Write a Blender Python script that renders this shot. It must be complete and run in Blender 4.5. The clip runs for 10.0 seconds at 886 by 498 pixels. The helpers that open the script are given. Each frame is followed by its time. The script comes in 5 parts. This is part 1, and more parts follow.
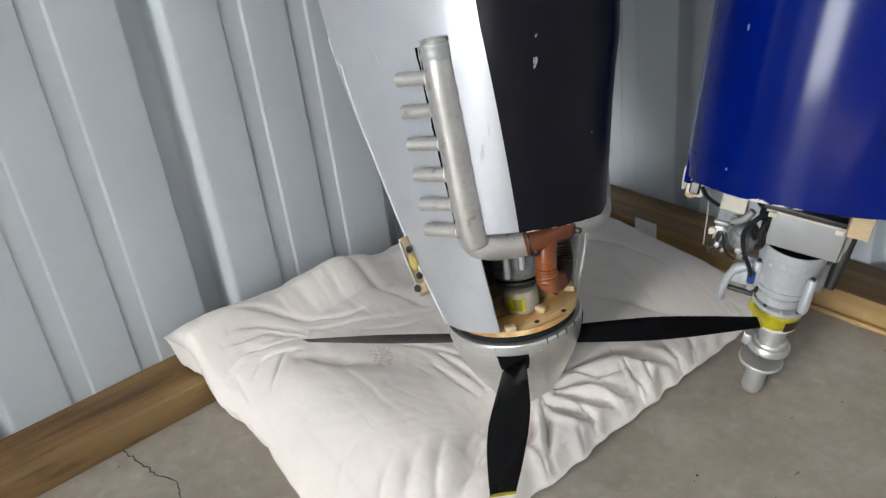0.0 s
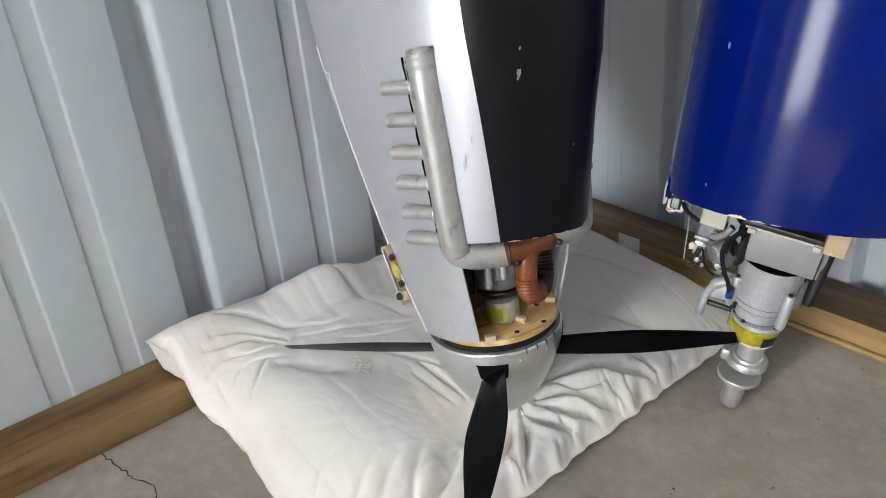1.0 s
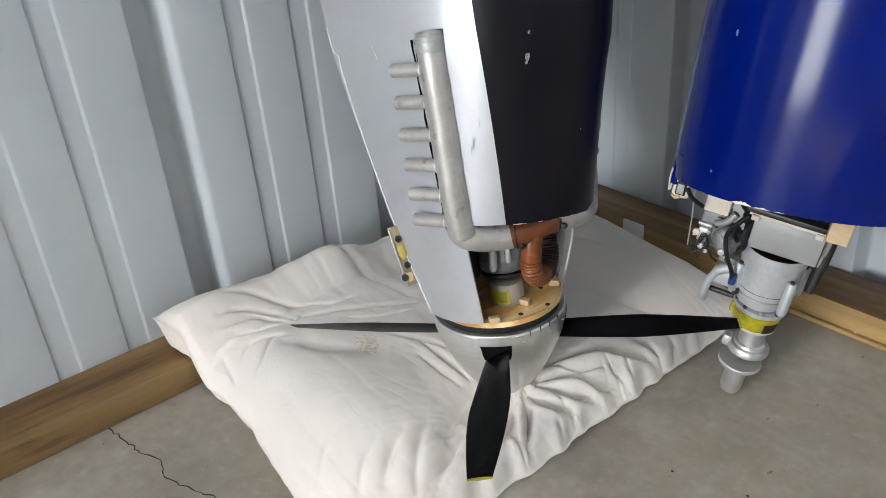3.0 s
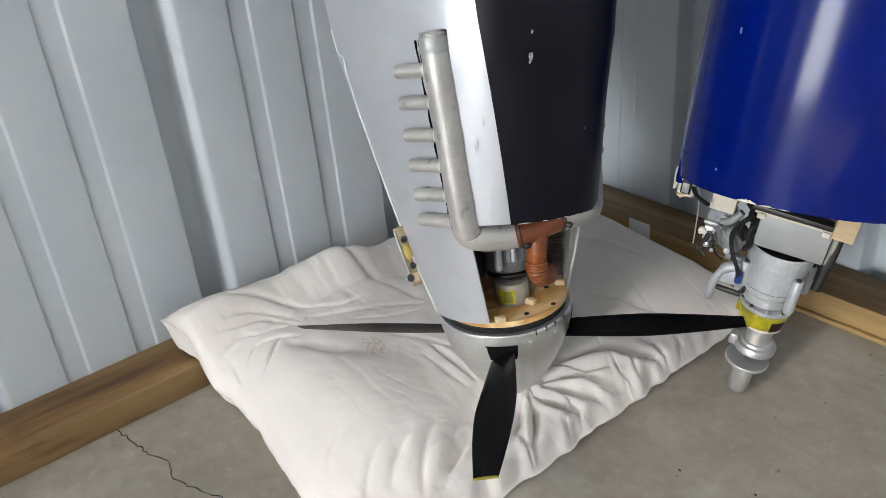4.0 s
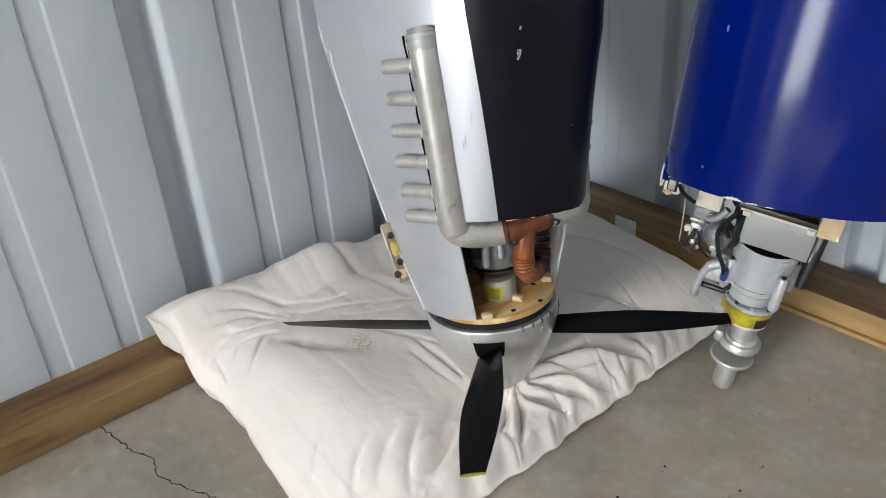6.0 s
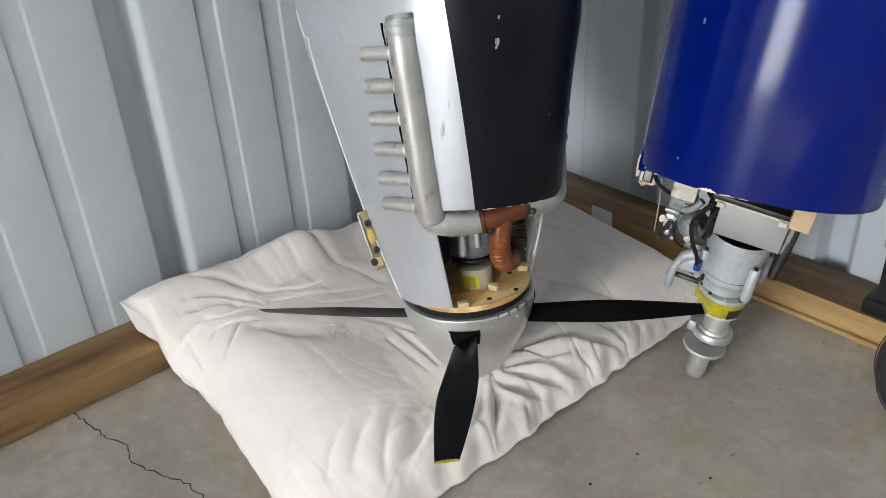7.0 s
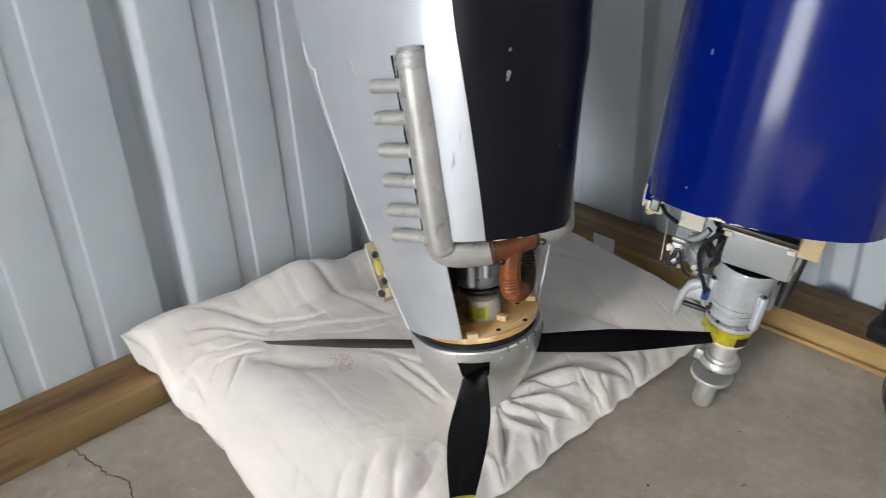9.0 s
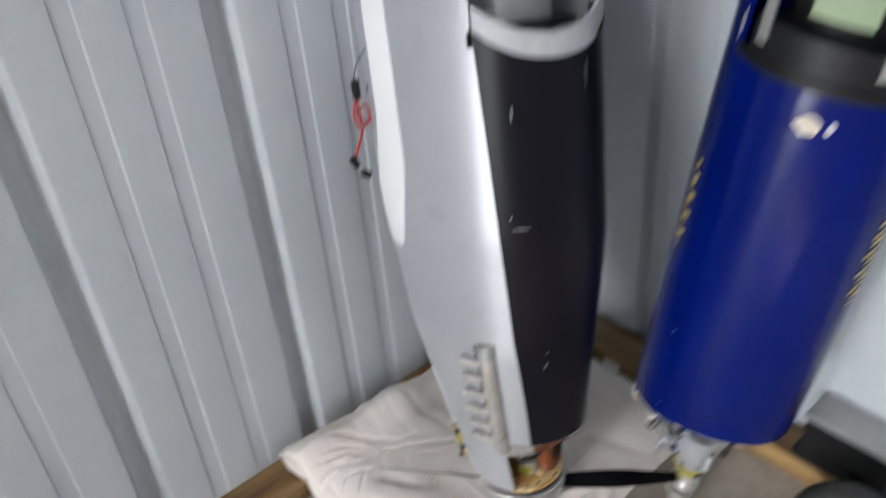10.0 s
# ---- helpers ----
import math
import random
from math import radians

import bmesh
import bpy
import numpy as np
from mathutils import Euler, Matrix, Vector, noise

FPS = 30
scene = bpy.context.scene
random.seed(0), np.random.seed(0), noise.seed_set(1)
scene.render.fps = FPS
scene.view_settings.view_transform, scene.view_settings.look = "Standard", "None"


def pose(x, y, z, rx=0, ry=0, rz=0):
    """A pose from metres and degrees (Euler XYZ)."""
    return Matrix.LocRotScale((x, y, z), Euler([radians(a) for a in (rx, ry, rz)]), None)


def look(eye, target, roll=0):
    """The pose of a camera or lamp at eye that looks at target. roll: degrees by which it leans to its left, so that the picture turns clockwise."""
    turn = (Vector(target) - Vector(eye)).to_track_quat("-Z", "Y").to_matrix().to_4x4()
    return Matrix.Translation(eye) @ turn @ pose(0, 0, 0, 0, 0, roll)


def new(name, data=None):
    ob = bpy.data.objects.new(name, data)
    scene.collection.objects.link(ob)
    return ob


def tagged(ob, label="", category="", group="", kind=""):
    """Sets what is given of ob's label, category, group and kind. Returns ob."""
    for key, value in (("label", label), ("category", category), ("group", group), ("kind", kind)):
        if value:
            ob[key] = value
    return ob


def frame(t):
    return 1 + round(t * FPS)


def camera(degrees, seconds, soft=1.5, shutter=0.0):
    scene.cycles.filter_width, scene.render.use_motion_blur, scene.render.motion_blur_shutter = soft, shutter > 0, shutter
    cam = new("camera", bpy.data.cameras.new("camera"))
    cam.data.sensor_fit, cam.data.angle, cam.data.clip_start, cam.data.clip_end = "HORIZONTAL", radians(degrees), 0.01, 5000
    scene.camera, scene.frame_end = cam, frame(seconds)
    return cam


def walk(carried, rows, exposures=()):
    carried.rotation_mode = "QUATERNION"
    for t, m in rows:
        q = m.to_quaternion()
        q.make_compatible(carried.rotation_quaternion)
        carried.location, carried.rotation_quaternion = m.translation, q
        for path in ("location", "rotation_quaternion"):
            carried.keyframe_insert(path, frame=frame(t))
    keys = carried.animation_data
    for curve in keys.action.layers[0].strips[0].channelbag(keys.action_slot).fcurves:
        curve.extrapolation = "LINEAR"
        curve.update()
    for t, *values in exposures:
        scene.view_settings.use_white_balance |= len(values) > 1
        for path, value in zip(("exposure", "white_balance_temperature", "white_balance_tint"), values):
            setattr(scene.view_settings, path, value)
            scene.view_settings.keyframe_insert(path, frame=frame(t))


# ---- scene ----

# ---------------------------------------------------------------- camera
cam = camera(56.31, 10.0, soft=0.3, shutter=0.5)
PATH = [
    (0, (0.965, -1.023, 0.652), (-0.429, 0.045, -0.305), -7.0),
    (0.5, (0.975, -1.025, 0.653), (-0.413, 0.089, -0.26), -5.5),
    (1, (0.976, -1.023, 0.649), (-0.413, 0.077, -0.279), -5.3),
    (1.5, (0.979, -1.026, 0.651), (-0.394, 0.063, -0.313), -4.8),
    (2, (0.983, -1.029, 0.653), (-0.367, 0.082, -0.319), -3.7),
    (2.5, (0.98, -1.029, 0.649), (-0.382, 0.071, -0.318), -4.0),
    (3, (0.981, -1.03, 0.651), (-0.402, 0.05, -0.31), -4.6),
    (4.5, (0.985, -1.03, 0.649), (-0.415, 0.032, -0.305), -5.5),
    (5, (0.985, -1.029, 0.651), (-0.42, 0.025, -0.305), -5.8),
    (5.5, (0.981, -1.03, 0.649), (-0.415, 0.039, -0.304), -5.4),
    (7, (0.985, -1.031, 0.649), (-0.343, 0.091, -0.341), -3.2),
    (7.5, (0.984, -1.028, 0.648), (-0.353, 0.079, -0.347), -3.5),
    (8, (0.976, -1.033, 0.649), (-0.384, 0.071, -0.314), -4.2),
    (8.5, (0.976, -1.038, 0.65), (-0.371, 0.073, -0.326), -3.2),
    (9, (0.965, -1.041, 0.654), (-0.361, 0.123, -0.287), -3.1),
    (9.2, (0.97, -1.042, 0.668), (-0.288, 0.159, -0.319), -4.9),
    (9.4, (0.988, -1.04, 0.736), (-0.336, -0.008, -0.351), -8.8),
    (9.5, (0.987, -1.039, 0.799), (-0.329, -0.031, -0.319), -5.8),
    (9.6, (0.986, -1.055, 0.882), (-0.376, -0.047, -0.18), -7.7),
    (9.7, (1.004, -1.098, 1.007), (-0.328, -0.079, -0.082), -8.2),
    (9.8, (1.04, -1.101, 1.076), (-0.298, -0.119, -0.04), -7.8),
    (9.9, (1.043, -1.126, 1.178), (-0.26, -0.159, 0.01), -7.4),
    (10, (1.077, -1.178, 1.239), (-0.21, -0.141, 0.113), -5.0),
]
walk(cam, [(t, look(eye, target, roll)) for t, eye, target, roll in PATH], exposures=[(0, 2.05, 6500, 10), (9.0, 2.05, 6500, 10), (9.5, 1.98, 6500, 11), (10, 1.85, 6500, 13)])

# ---------------------------------------------------------------- light
world = bpy.data.worlds.new("world")
scene.world = world
world.use_nodes = True
wn = world.node_tree
bg = wn.nodes["Background"]
sky = wn.nodes.new("ShaderNodeTexSky")
sky.sky_type = "NISHITA"
sky.sun_disc = False
sky.sun_elevation = radians(60)
sky.sun_rotation = radians(180)
wn.links.new(sky.outputs[0], bg.inputs[0])
bg.inputs[1].default_value = 0.1


def area_light(name, eye, target, sx, sy, power, color):
    data = bpy.data.lights.new(name, "AREA")
    data.shape, data.size, data.size_y, data.energy, data.color = "RECTANGLE", sx, sy, power, color
    ob = new(name, data)
    ob.matrix_world = look(eye, target)
    return ob


# a wide open shed door behind the walk; under the roof an added fill lamp
DOOR = (1.3, 3.5, 3.0)
area_light("door_daylight", ((DOOR[0] + DOOR[1]) / 2, -8.97, DOOR[2] / 2), ((DOOR[0] + DOOR[1]) / 2, 0, DOOR[2] / 2), DOOR[1] - DOOR[0] - 0.1, DOOR[2] - 0.1, 106, (0.945, 0.982, 1.0))
area_light("roof_fill", (1.82, -4.75, 3.96), (1.82, -4.75, 0), 0.5, 2.0, 13.0, (0.93, 0.98, 1.0))
sun_data = bpy.data.lights.new("sun", "SUN")
sun_data.energy, sun_data.angle, sun_data.color = 5.0, radians(0.5), (1.0, 0.96, 0.90)
sun = new("sun", sun_data)
sun.matrix_world = look((2.3, -9.0 - 10 * math.cos(radians(60)), 10 * math.sin(radians(60))), (2.3, -9.0, 0))
scene.view_settings.exposure = 2.05


# ---------------------------------------------------------------- materials
def nodes_of(name):
    m = bpy.data.materials.new(name)
    m.use_nodes = True
    t = m.node_tree
    return m, t, t.nodes["Principled BSDF"]


def surface(name, base, other=None, scale=8.0, stretch=(1, 1, 1), rough=0.5, rough_var=0.1, metal=0.0,
            fine=0.0, fine_scale=200.0, bump=0.0, bump_scale=60.0, spots=None, spot_scale=30.0, spot_cut=0.7,
            coat=0.0, amount=1.0, sheen=0.0, dist=0.002, spec=0.5):
    """A mix of two colours by a large noise, a finer grain over it, rare spots, uneven gloss and bump."""
    m, t, b = nodes_of(name)
    N, L = t.nodes, t.links
    tc = N.new("ShaderNodeTexCoord")
    mp = N.new("ShaderNodeMapping")
    mp.inputs["Scale"].default_value = stretch
    L.new(tc.outputs["Object"], mp.inputs[0])

    def noise_node(sc, detail=5.0):
        n = N.new("ShaderNodeTexNoise")
        n.inputs["Scale"].default_value, n.inputs["Detail"].default_value = sc, detail
        L.new(mp.outputs[0], n.inputs["Vector"])
        return n

    def ramp(src, lo, hi):
        r = N.new("ShaderNodeMapRange")
        r.inputs[1].default_value, r.inputs[2].default_value = lo, hi
        L.new(src, r.inputs[0])
        return r

    def mix(fac, c1, c2):
        x = N.new("ShaderNodeMix")
        x.data_type = "RGBA"
        if isinstance(fac, float):
            x.inputs[0].default_value = fac
        else:
            L.new(fac, x.inputs[0])
        for slot, c in ((6, c1), (7, c2)):
            if isinstance(c, tuple):
                x.inputs[slot].default_value = (*c, 1)
            else:
                L.new(c, x.inputs[slot])
        return x.outputs[2]

    big = noise_node(scale)
    r = ramp(big.outputs[0], 0.5 - 0.25 / amount, 0.5 + 0.25 / amount)
    col = mix(r.outputs[0], base, other or base)
    if fine:
        f = noise_node(fine_scale, 3.0)
        fr = ramp(f.outputs[0], 0.3, 0.7)
        k = N.new("ShaderNodeMath")
        k.operation = "MULTIPLY"
        L.new(fr.outputs[0], k.inputs[0])
        k.inputs[1].default_value = fine
        col = mix(k.outputs[0], col, tuple(c * 0.45 for c in base))
    if spots:
        s = noise_node(spot_scale, 4.0)
        sr = ramp(s.outputs[0], spot_cut, spot_cut + 0.05)
        col = mix(sr.outputs[0], col, spots)
    L.new(col, b.inputs["Base Color"])
    rr = N.new("ShaderNodeMapRange")
    rr.inputs[3].default_value, rr.inputs[4].default_value = max(rough - rough_var, 0.02), min(rough + rough_var, 1)
    L.new(big.outputs[0], rr.inputs[0])
    L.new(rr.outputs[0], b.inputs["Roughness"])
    b.inputs["Metallic"].default_value = metal
    b.inputs["Specular IOR Level"].default_value = spec
    b.inputs["Coat Weight"].default_value = coat
    b.inputs["Coat Roughness"].default_value = 0.06
    b.inputs["Sheen Weight"].default_value = sheen
    if bump:
        bn = noise_node(bump_scale, 6.0)
        bp = N.new("ShaderNodeBump")
        bp.inputs["Strength"].default_value = bump
        bp.inputs["Distance"].default_value = dist
        L.new(bn.outputs[0], bp.inputs["Height"])
        L.new(bp.outputs[0], b.inputs["Normal"])
    return m


STEEL = surface("painted_steel", (0.60, 0.632, 0.662), (0.555, 0.588, 0.618), scale=3, rough=0.42, rough_var=0.08, bump=0.12, bump_scale=9, fine=0.04, fine_scale=300)
CONCRETE = surface("concrete", (0.375, 0.325, 0.272), (0.27, 0.231, 0.188), scale=3.2, rough=0.52, rough_var=0.12, fine=0.30, fine_scale=55, bump=0.10, bump_scale=140, spots=(0.47, 0.45, 0.40), spot_scale=11, spot_cut=0.74, dist=0.0015)
TIMBER = surface("treated_timber", (0.31, 0.170, 0.060), (0.17, 0.080, 0.025), scale=7, stretch=(7, 0.9, 7), rough=0.66, fine=0.35, fine_scale=40, bump=0.3, bump_scale=40, spots=(0.12, 0.06, 0.025), spot_scale=2.6, spot_cut=0.60)
TIMBER_X = surface("treated_timber_pale", (0.24, 0.145, 0.060), (0.14, 0.075, 0.028), scale=9, stretch=(0.8, 6, 6), rough=0.66, fine=0.35, fine_scale=40, bump=0.3, bump_scale=40, spots=(0.12, 0.06, 0.025), spot_scale=3.2, spot_cut=0.66)
PINE = surface("cut_pine", (0.47, 0.31, 0.13), (0.36, 0.22, 0.085), scale=10, stretch=(0.8, 6, 6), rough=0.7, fine=0.25, fine_scale=45, bump=0.25, bump_scale=40)
COTTON = surface("cotton", (0.805, 0.738, 0.688), (0.750, 0.676, 0.622), scale=4, rough=0.92, rough_var=0.05, fine=0.05, fine_scale=500, bump=0.25, bump_scale=700, sheen=0.25, dist=0.0006)


def add_stain(m, spots):
    """Reddish specks round given places, broken up by a noise."""
    t = m.node_tree
    N, L = t.nodes, t.links
    b = N["Principled BSDF"]
    col = b.inputs["Base Color"].links[0].from_socket
    tc = N.new("ShaderNodeTexCoord")
    nz = N.new("ShaderNodeTexNoise")
    nz.inputs["Scale"].default_value, nz.inputs["Detail"].default_value = 260, 4
    L.new(tc.outputs["Object"], nz.inputs["Vector"])
    for (x, y, r, strength, c) in spots:
        d = N.new("ShaderNodeVectorMath")
        d.operation = "DISTANCE"
        L.new(tc.outputs["Object"], d.inputs[0])
        d.inputs[1].default_value = (x, y, 0.08)
        near = N.new("ShaderNodeMapRange")
        near.inputs[1].default_value, near.inputs[2].default_value, near.inputs[3].default_value, near.inputs[4].default_value = r * 0.2, r, 0.34, 0.0
        L.new(d.outputs["Value"], near.inputs[0])
        add = N.new("ShaderNodeMath")
        add.operation = "ADD"
        L.new(nz.outputs[0], add.inputs[0])
        L.new(near.outputs[0], add.inputs[1])
        k = N.new("ShaderNodeMapRange")
        k.inputs[1].default_value, k.inputs[2].default_value, k.inputs[4].default_value = 0.70, 0.86, strength
        L.new(add.outputs[0], k.inputs[0])
        x_ = N.new("ShaderNodeMix")
        x_.data_type = "RGBA"
        L.new(k.outputs[0], x_.inputs[0])
        L.new(col, x_.inputs[6])
        x_.inputs[7].default_value = (*c, 1)
        col = x_.outputs[2]
    L.new(col, b.inputs["Base Color"])


add_stain(COTTON, [(0.274, -0.604, 0.028, 0.40, (0.40, 0.22, 0.13)), (0.290, -0.611, 0.020, 0.40, (0.40, 0.22, 0.12)), (0.30, -0.70, 0.06, 0.10, (0.45, 0.42, 0.38)), (0.215, -0.70, 0.05, 0.10, (0.45, 0.42, 0.38))])


def add_wrinkles(m, layers):
    """Fine pressed-in wrinkles: thin dark valleys of warped noise, as relief only."""
    t = m.node_tree
    N, L = t.nodes, t.links
    b = N["Principled BSDF"]
    tc = N.new("ShaderNodeTexCoord")
    last = b.inputs["Normal"].links[0].from_socket
    for scale, turn, long, depth in layers:
        mp = N.new("ShaderNodeMapping")
        mp.inputs["Rotation"].default_value = (0, 0, radians(turn))
        mp.inputs["Scale"].default_value = (1.0, long, 0.5)
        L.new(tc.outputs["Object"], mp.inputs[0])
        nz = N.new("ShaderNodeTexNoise")
        nz.inputs["Scale"].default_value, nz.inputs["Detail"].default_value = scale, 1.5
        nz.inputs["Distortion"].default_value = 0.6
        L.new(mp.outputs[0], nz.inputs["Vector"])
        off = N.new("ShaderNodeMath")
        off.operation = "SUBTRACT"
        off.inputs[1].default_value = 0.5
        L.new(nz.outputs[0], off.inputs[0])
        ab = N.new("ShaderNodeMath")
        ab.operation = "ABSOLUTE"
        L.new(off.outputs[0], ab.inputs[0])
        mr = N.new("ShaderNodeMapRange")
        mr.interpolation_type = "SMOOTHSTEP"
        mr.inputs[1].default_value, mr.inputs[2].default_value = 0.0, 0.09
        L.new(ab.outputs[0], mr.inputs[0])
        bp = N.new("ShaderNodeBump")
        bp.inputs["Strength"].default_value, bp.inputs["Distance"].default_value = 1.0, depth
        L.new(mr.outputs[0], bp.inputs["Height"])
        L.new(last, bp.inputs["Normal"])
        last = bp.outputs[0]
    L.new(last, b.inputs["Normal"])


add_wrinkles(COTTON, [(4, 28, 3.4, 0.0007), (10, -58, 2.6, 0.00022)])
SILVER = surface("silver_paint", (0.55, 0.56, 0.59), (0.50, 0.51, 0.54), scale=5, rough=0.42, rough_var=0.06, metal=0.5, fine=0.05, fine_scale=240, bump=0.05, bump_scale=20)
BLACK_MATT = surface("dull_black_paint", (0.0056, 0.0051, 0.0082), (0.0082, 0.0075, 0.0115), scale=6, rough=0.33, rough_var=0.06, spec=0.14, fine=0.1, fine_scale=200, bump=0.08, bump_scale=120, spots=(0.16, 0.16, 0.17), spot_scale=38, spot_cut=0.765)
BLUE = surface("blue_gloss_paint", (0.0005, 0.0064, 0.108), (0.0007, 0.0076, 0.130), scale=4, rough=0.15, rough_var=0.03, spec=0.24, bump=0.06, bump_scale=14, spots=(0.05, 0.06, 0.26), spot_scale=60, spot_cut=0.76)
ALU = surface("brushed_aluminium", (0.66, 0.645, 0.62), (0.57, 0.56, 0.545), scale=20, rough=0.42, rough_var=0.12, metal=0.75, bump=0.1, bump_scale=200)
ALU_CAST = surface("cast_aluminium", (0.62, 0.63, 0.645), (0.50, 0.51, 0.53), scale=25, rough=0.5, rough_var=0.12, metal=0.5, bump=0.3, bump_scale=260, fine=0.2, fine_scale=150)
TUBE = surface("welded_tube", (0.60, 0.575, 0.545), (0.42, 0.40, 0.375), scale=30, rough=0.46, rough_var=0.14, metal=0.6, bump=0.25, bump_scale=90, fine=0.22, fine_scale=140)
SLOT = surface("unlit_black", (0.004, 0.004, 0.004), (0.006, 0.006, 0.006), scale=20, rough=0.9, spec=0.05)
SPUN = surface("spun_aluminium", (0.74, 0.73, 0.71), (0.66, 0.65, 0.635), scale=6, stretch=(1, 1, 30), rough=0.36, rough_var=0.08, metal=0.85, bump=0.08, bump_scale=60, fine=0.08, fine_scale=160)
BLADE = surface("black_blade", (0.003, 0.003, 0.0033), (0.0045, 0.0045, 0.005), scale=10, rough=0.26, rough_var=0.05, spec=0.05, bump=0.08, bump_scale=300)
BLACK = surface("black_plastic", (0.008, 0.008, 0.009), (0.014, 0.014, 0.015), scale=20, rough=0.45, spec=0.25)
RUBBER = surface("black_rubber", (0.018, 0.018, 0.019), (0.03, 0.029, 0.028), scale=18, rough=0.75, bump=0.2, bump_scale=200)
COPPER = surface("orange_hose", (0.27, 0.075, 0.019), (0.10, 0.027, 0.009), scale=34, rough=0.30, rough_var=0.12, fine=0.15, fine_scale=90)
HOSE_DARK = surface("dark_ribbed_hose", (0.035, 0.015, 0.009), (0.02, 0.011, 0.008), scale=20, rough=0.5)
PLY = surface("oiled_plywood", (0.84, 0.61, 0.32), (0.57, 0.29, 0.085), scale=6, amount=2.2, stretch=(7, 1.3, 1), rough=0.5, fine=0.2, fine_scale=60, bump=0.12, bump_scale=90, spots=(0.30, 0.14, 0.04), spot_scale=9, spot_cut=0.67)
BLOCK = surface("raw_wood_block", (0.66, 0.50, 0.31), (0.60, 0.43, 0.24), scale=20, stretch=(1, 1, 5), rough=0.75, fine=0.2, fine_scale=80, bump=0.3, bump_scale=90)
PALE = surface("chipped_white_filler", (0.74, 0.69, 0.60), (0.62, 0.54, 0.42), scale=40, rough=0.8, bump=0.5, bump_scale=150)
YELLOW = surface("yellow_tape", (0.50, 0.43, 0.015), (0.28, 0.24, 0.010), scale=70, amount=1.5, rough=0.32, coat=0.3)
BRASS = surface("brass_plated_steel", (0.50, 0.41, 0.27), (0.30, 0.22, 0.13), scale=40, rough=0.42, metal=0.7)
CHIP_BLUE = surface("rubbed_blue_paint", (0.20, 0.24, 0.42), (0.12, 0.15, 0.34), scale=200, rough=0.5)
CARB = surface("dusty_dark_cast", (0.34, 0.345, 0.35), (0.19, 0.195, 0.20), scale=60, rough=0.55, metal=0.5, bump=0.4, bump_scale=220, fine=0.3, fine_scale=200)
CAN_BEIGE = surface("beige_plastic", (0.33, 0.30, 0.25), (0.25, 0.225, 0.185), scale=30, rough=0.5)
LABEL_INK = surface("olive_ink", (0.22, 0.20, 0.02), (0.16, 0.15, 0.02), scale=60, rough=0.6)
GOLD = surface("gold_lettering", (0.55, 0.42, 0.10), (0.42, 0.32, 0.08), scale=60, rough=0.5)
STEEL_DARK = surface("dark_screw_steel", (0.09, 0.085, 0.08), (0.05, 0.05, 0.05), scale=60, rough=0.45, metal=0.8)
PAPER = surface("white_paper", (0.78, 0.78, 0.77), (0.73, 0.73, 0.72), scale=10, rough=0.85)
GREY_CAST = surface("grey_bracket", (0.42, 0.42, 0.41), (0.36, 0.36, 0.355), scale=20, rough=0.55, metal=0.5, bump=0.15, bump_scale=150)
CRACK = surface("crack_dirt", (0.010, 0.009, 0.008), (0.020, 0.018, 0.016), scale=30, rough=0.95)
WHITE_PAINT = surface("white_paint", (0.80, 0.80, 0.80), (0.74, 0.75, 0.76), scale=6, rough=0.4, bump=0.1, bump_scale=30)
RED_WIRE = surface("red_wire", (0.50, 0.03, 0.03), (0.42, 0.02, 0.02), scale=30, rough=0.5)
BLUE_PLASTIC = surface("blue_plastic", (0.015, 0.055, 0.25), (0.015, 0.045, 0.2), scale=30, rough=0.4)
GREEN_PAINT = surface("cockpit_green", (0.30, 0.38, 0.24), (0.26, 0.34, 0.21), scale=8, rough=0.6)


def add_flecks(m, layers):
    """Pits, scuffs and pale smears scattered by noise: (scale, threshold, width, colour, strength)."""
    t = m.node_tree
    N, L = t.nodes, t.links
    b = N["Principled BSDF"]
    col = b.inputs["Base Color"].links[0].from_socket
    tc = N.new("ShaderNodeTexCoord")
    for k, (scale, cut, width, c, strength) in enumerate(layers):
        mp = N.new("ShaderNodeMapping")
        mp.inputs["Location"].default_value = (3.7 * k, 1.9 * k, 0)
        L.new(tc.outputs["Object"], mp.inputs[0])
        nz = N.new("ShaderNodeTexNoise")
        nz.inputs["Scale"].default_value, nz.inputs["Detail"].default_value, nz.inputs["Roughness"].default_value = scale, 6, 0.62
        L.new(mp.outputs[0], nz.inputs["Vector"])
        mr = N.new("ShaderNodeMapRange")
        mr.inputs[1].default_value, mr.inputs[2].default_value, mr.inputs[4].default_value = cut, cut + width, strength
        L.new(nz.outputs[0], mr.inputs[0])
        x_ = N.new("ShaderNodeMix")
        x_.data_type = "RGBA"
        L.new(mr.outputs[0], x_.inputs[0])
        L.new(col, x_.inputs[6])
        x_.inputs[7].default_value = (*c, 1)
        col = x_.outputs[2]
    L.new(col, b.inputs["Base Color"])


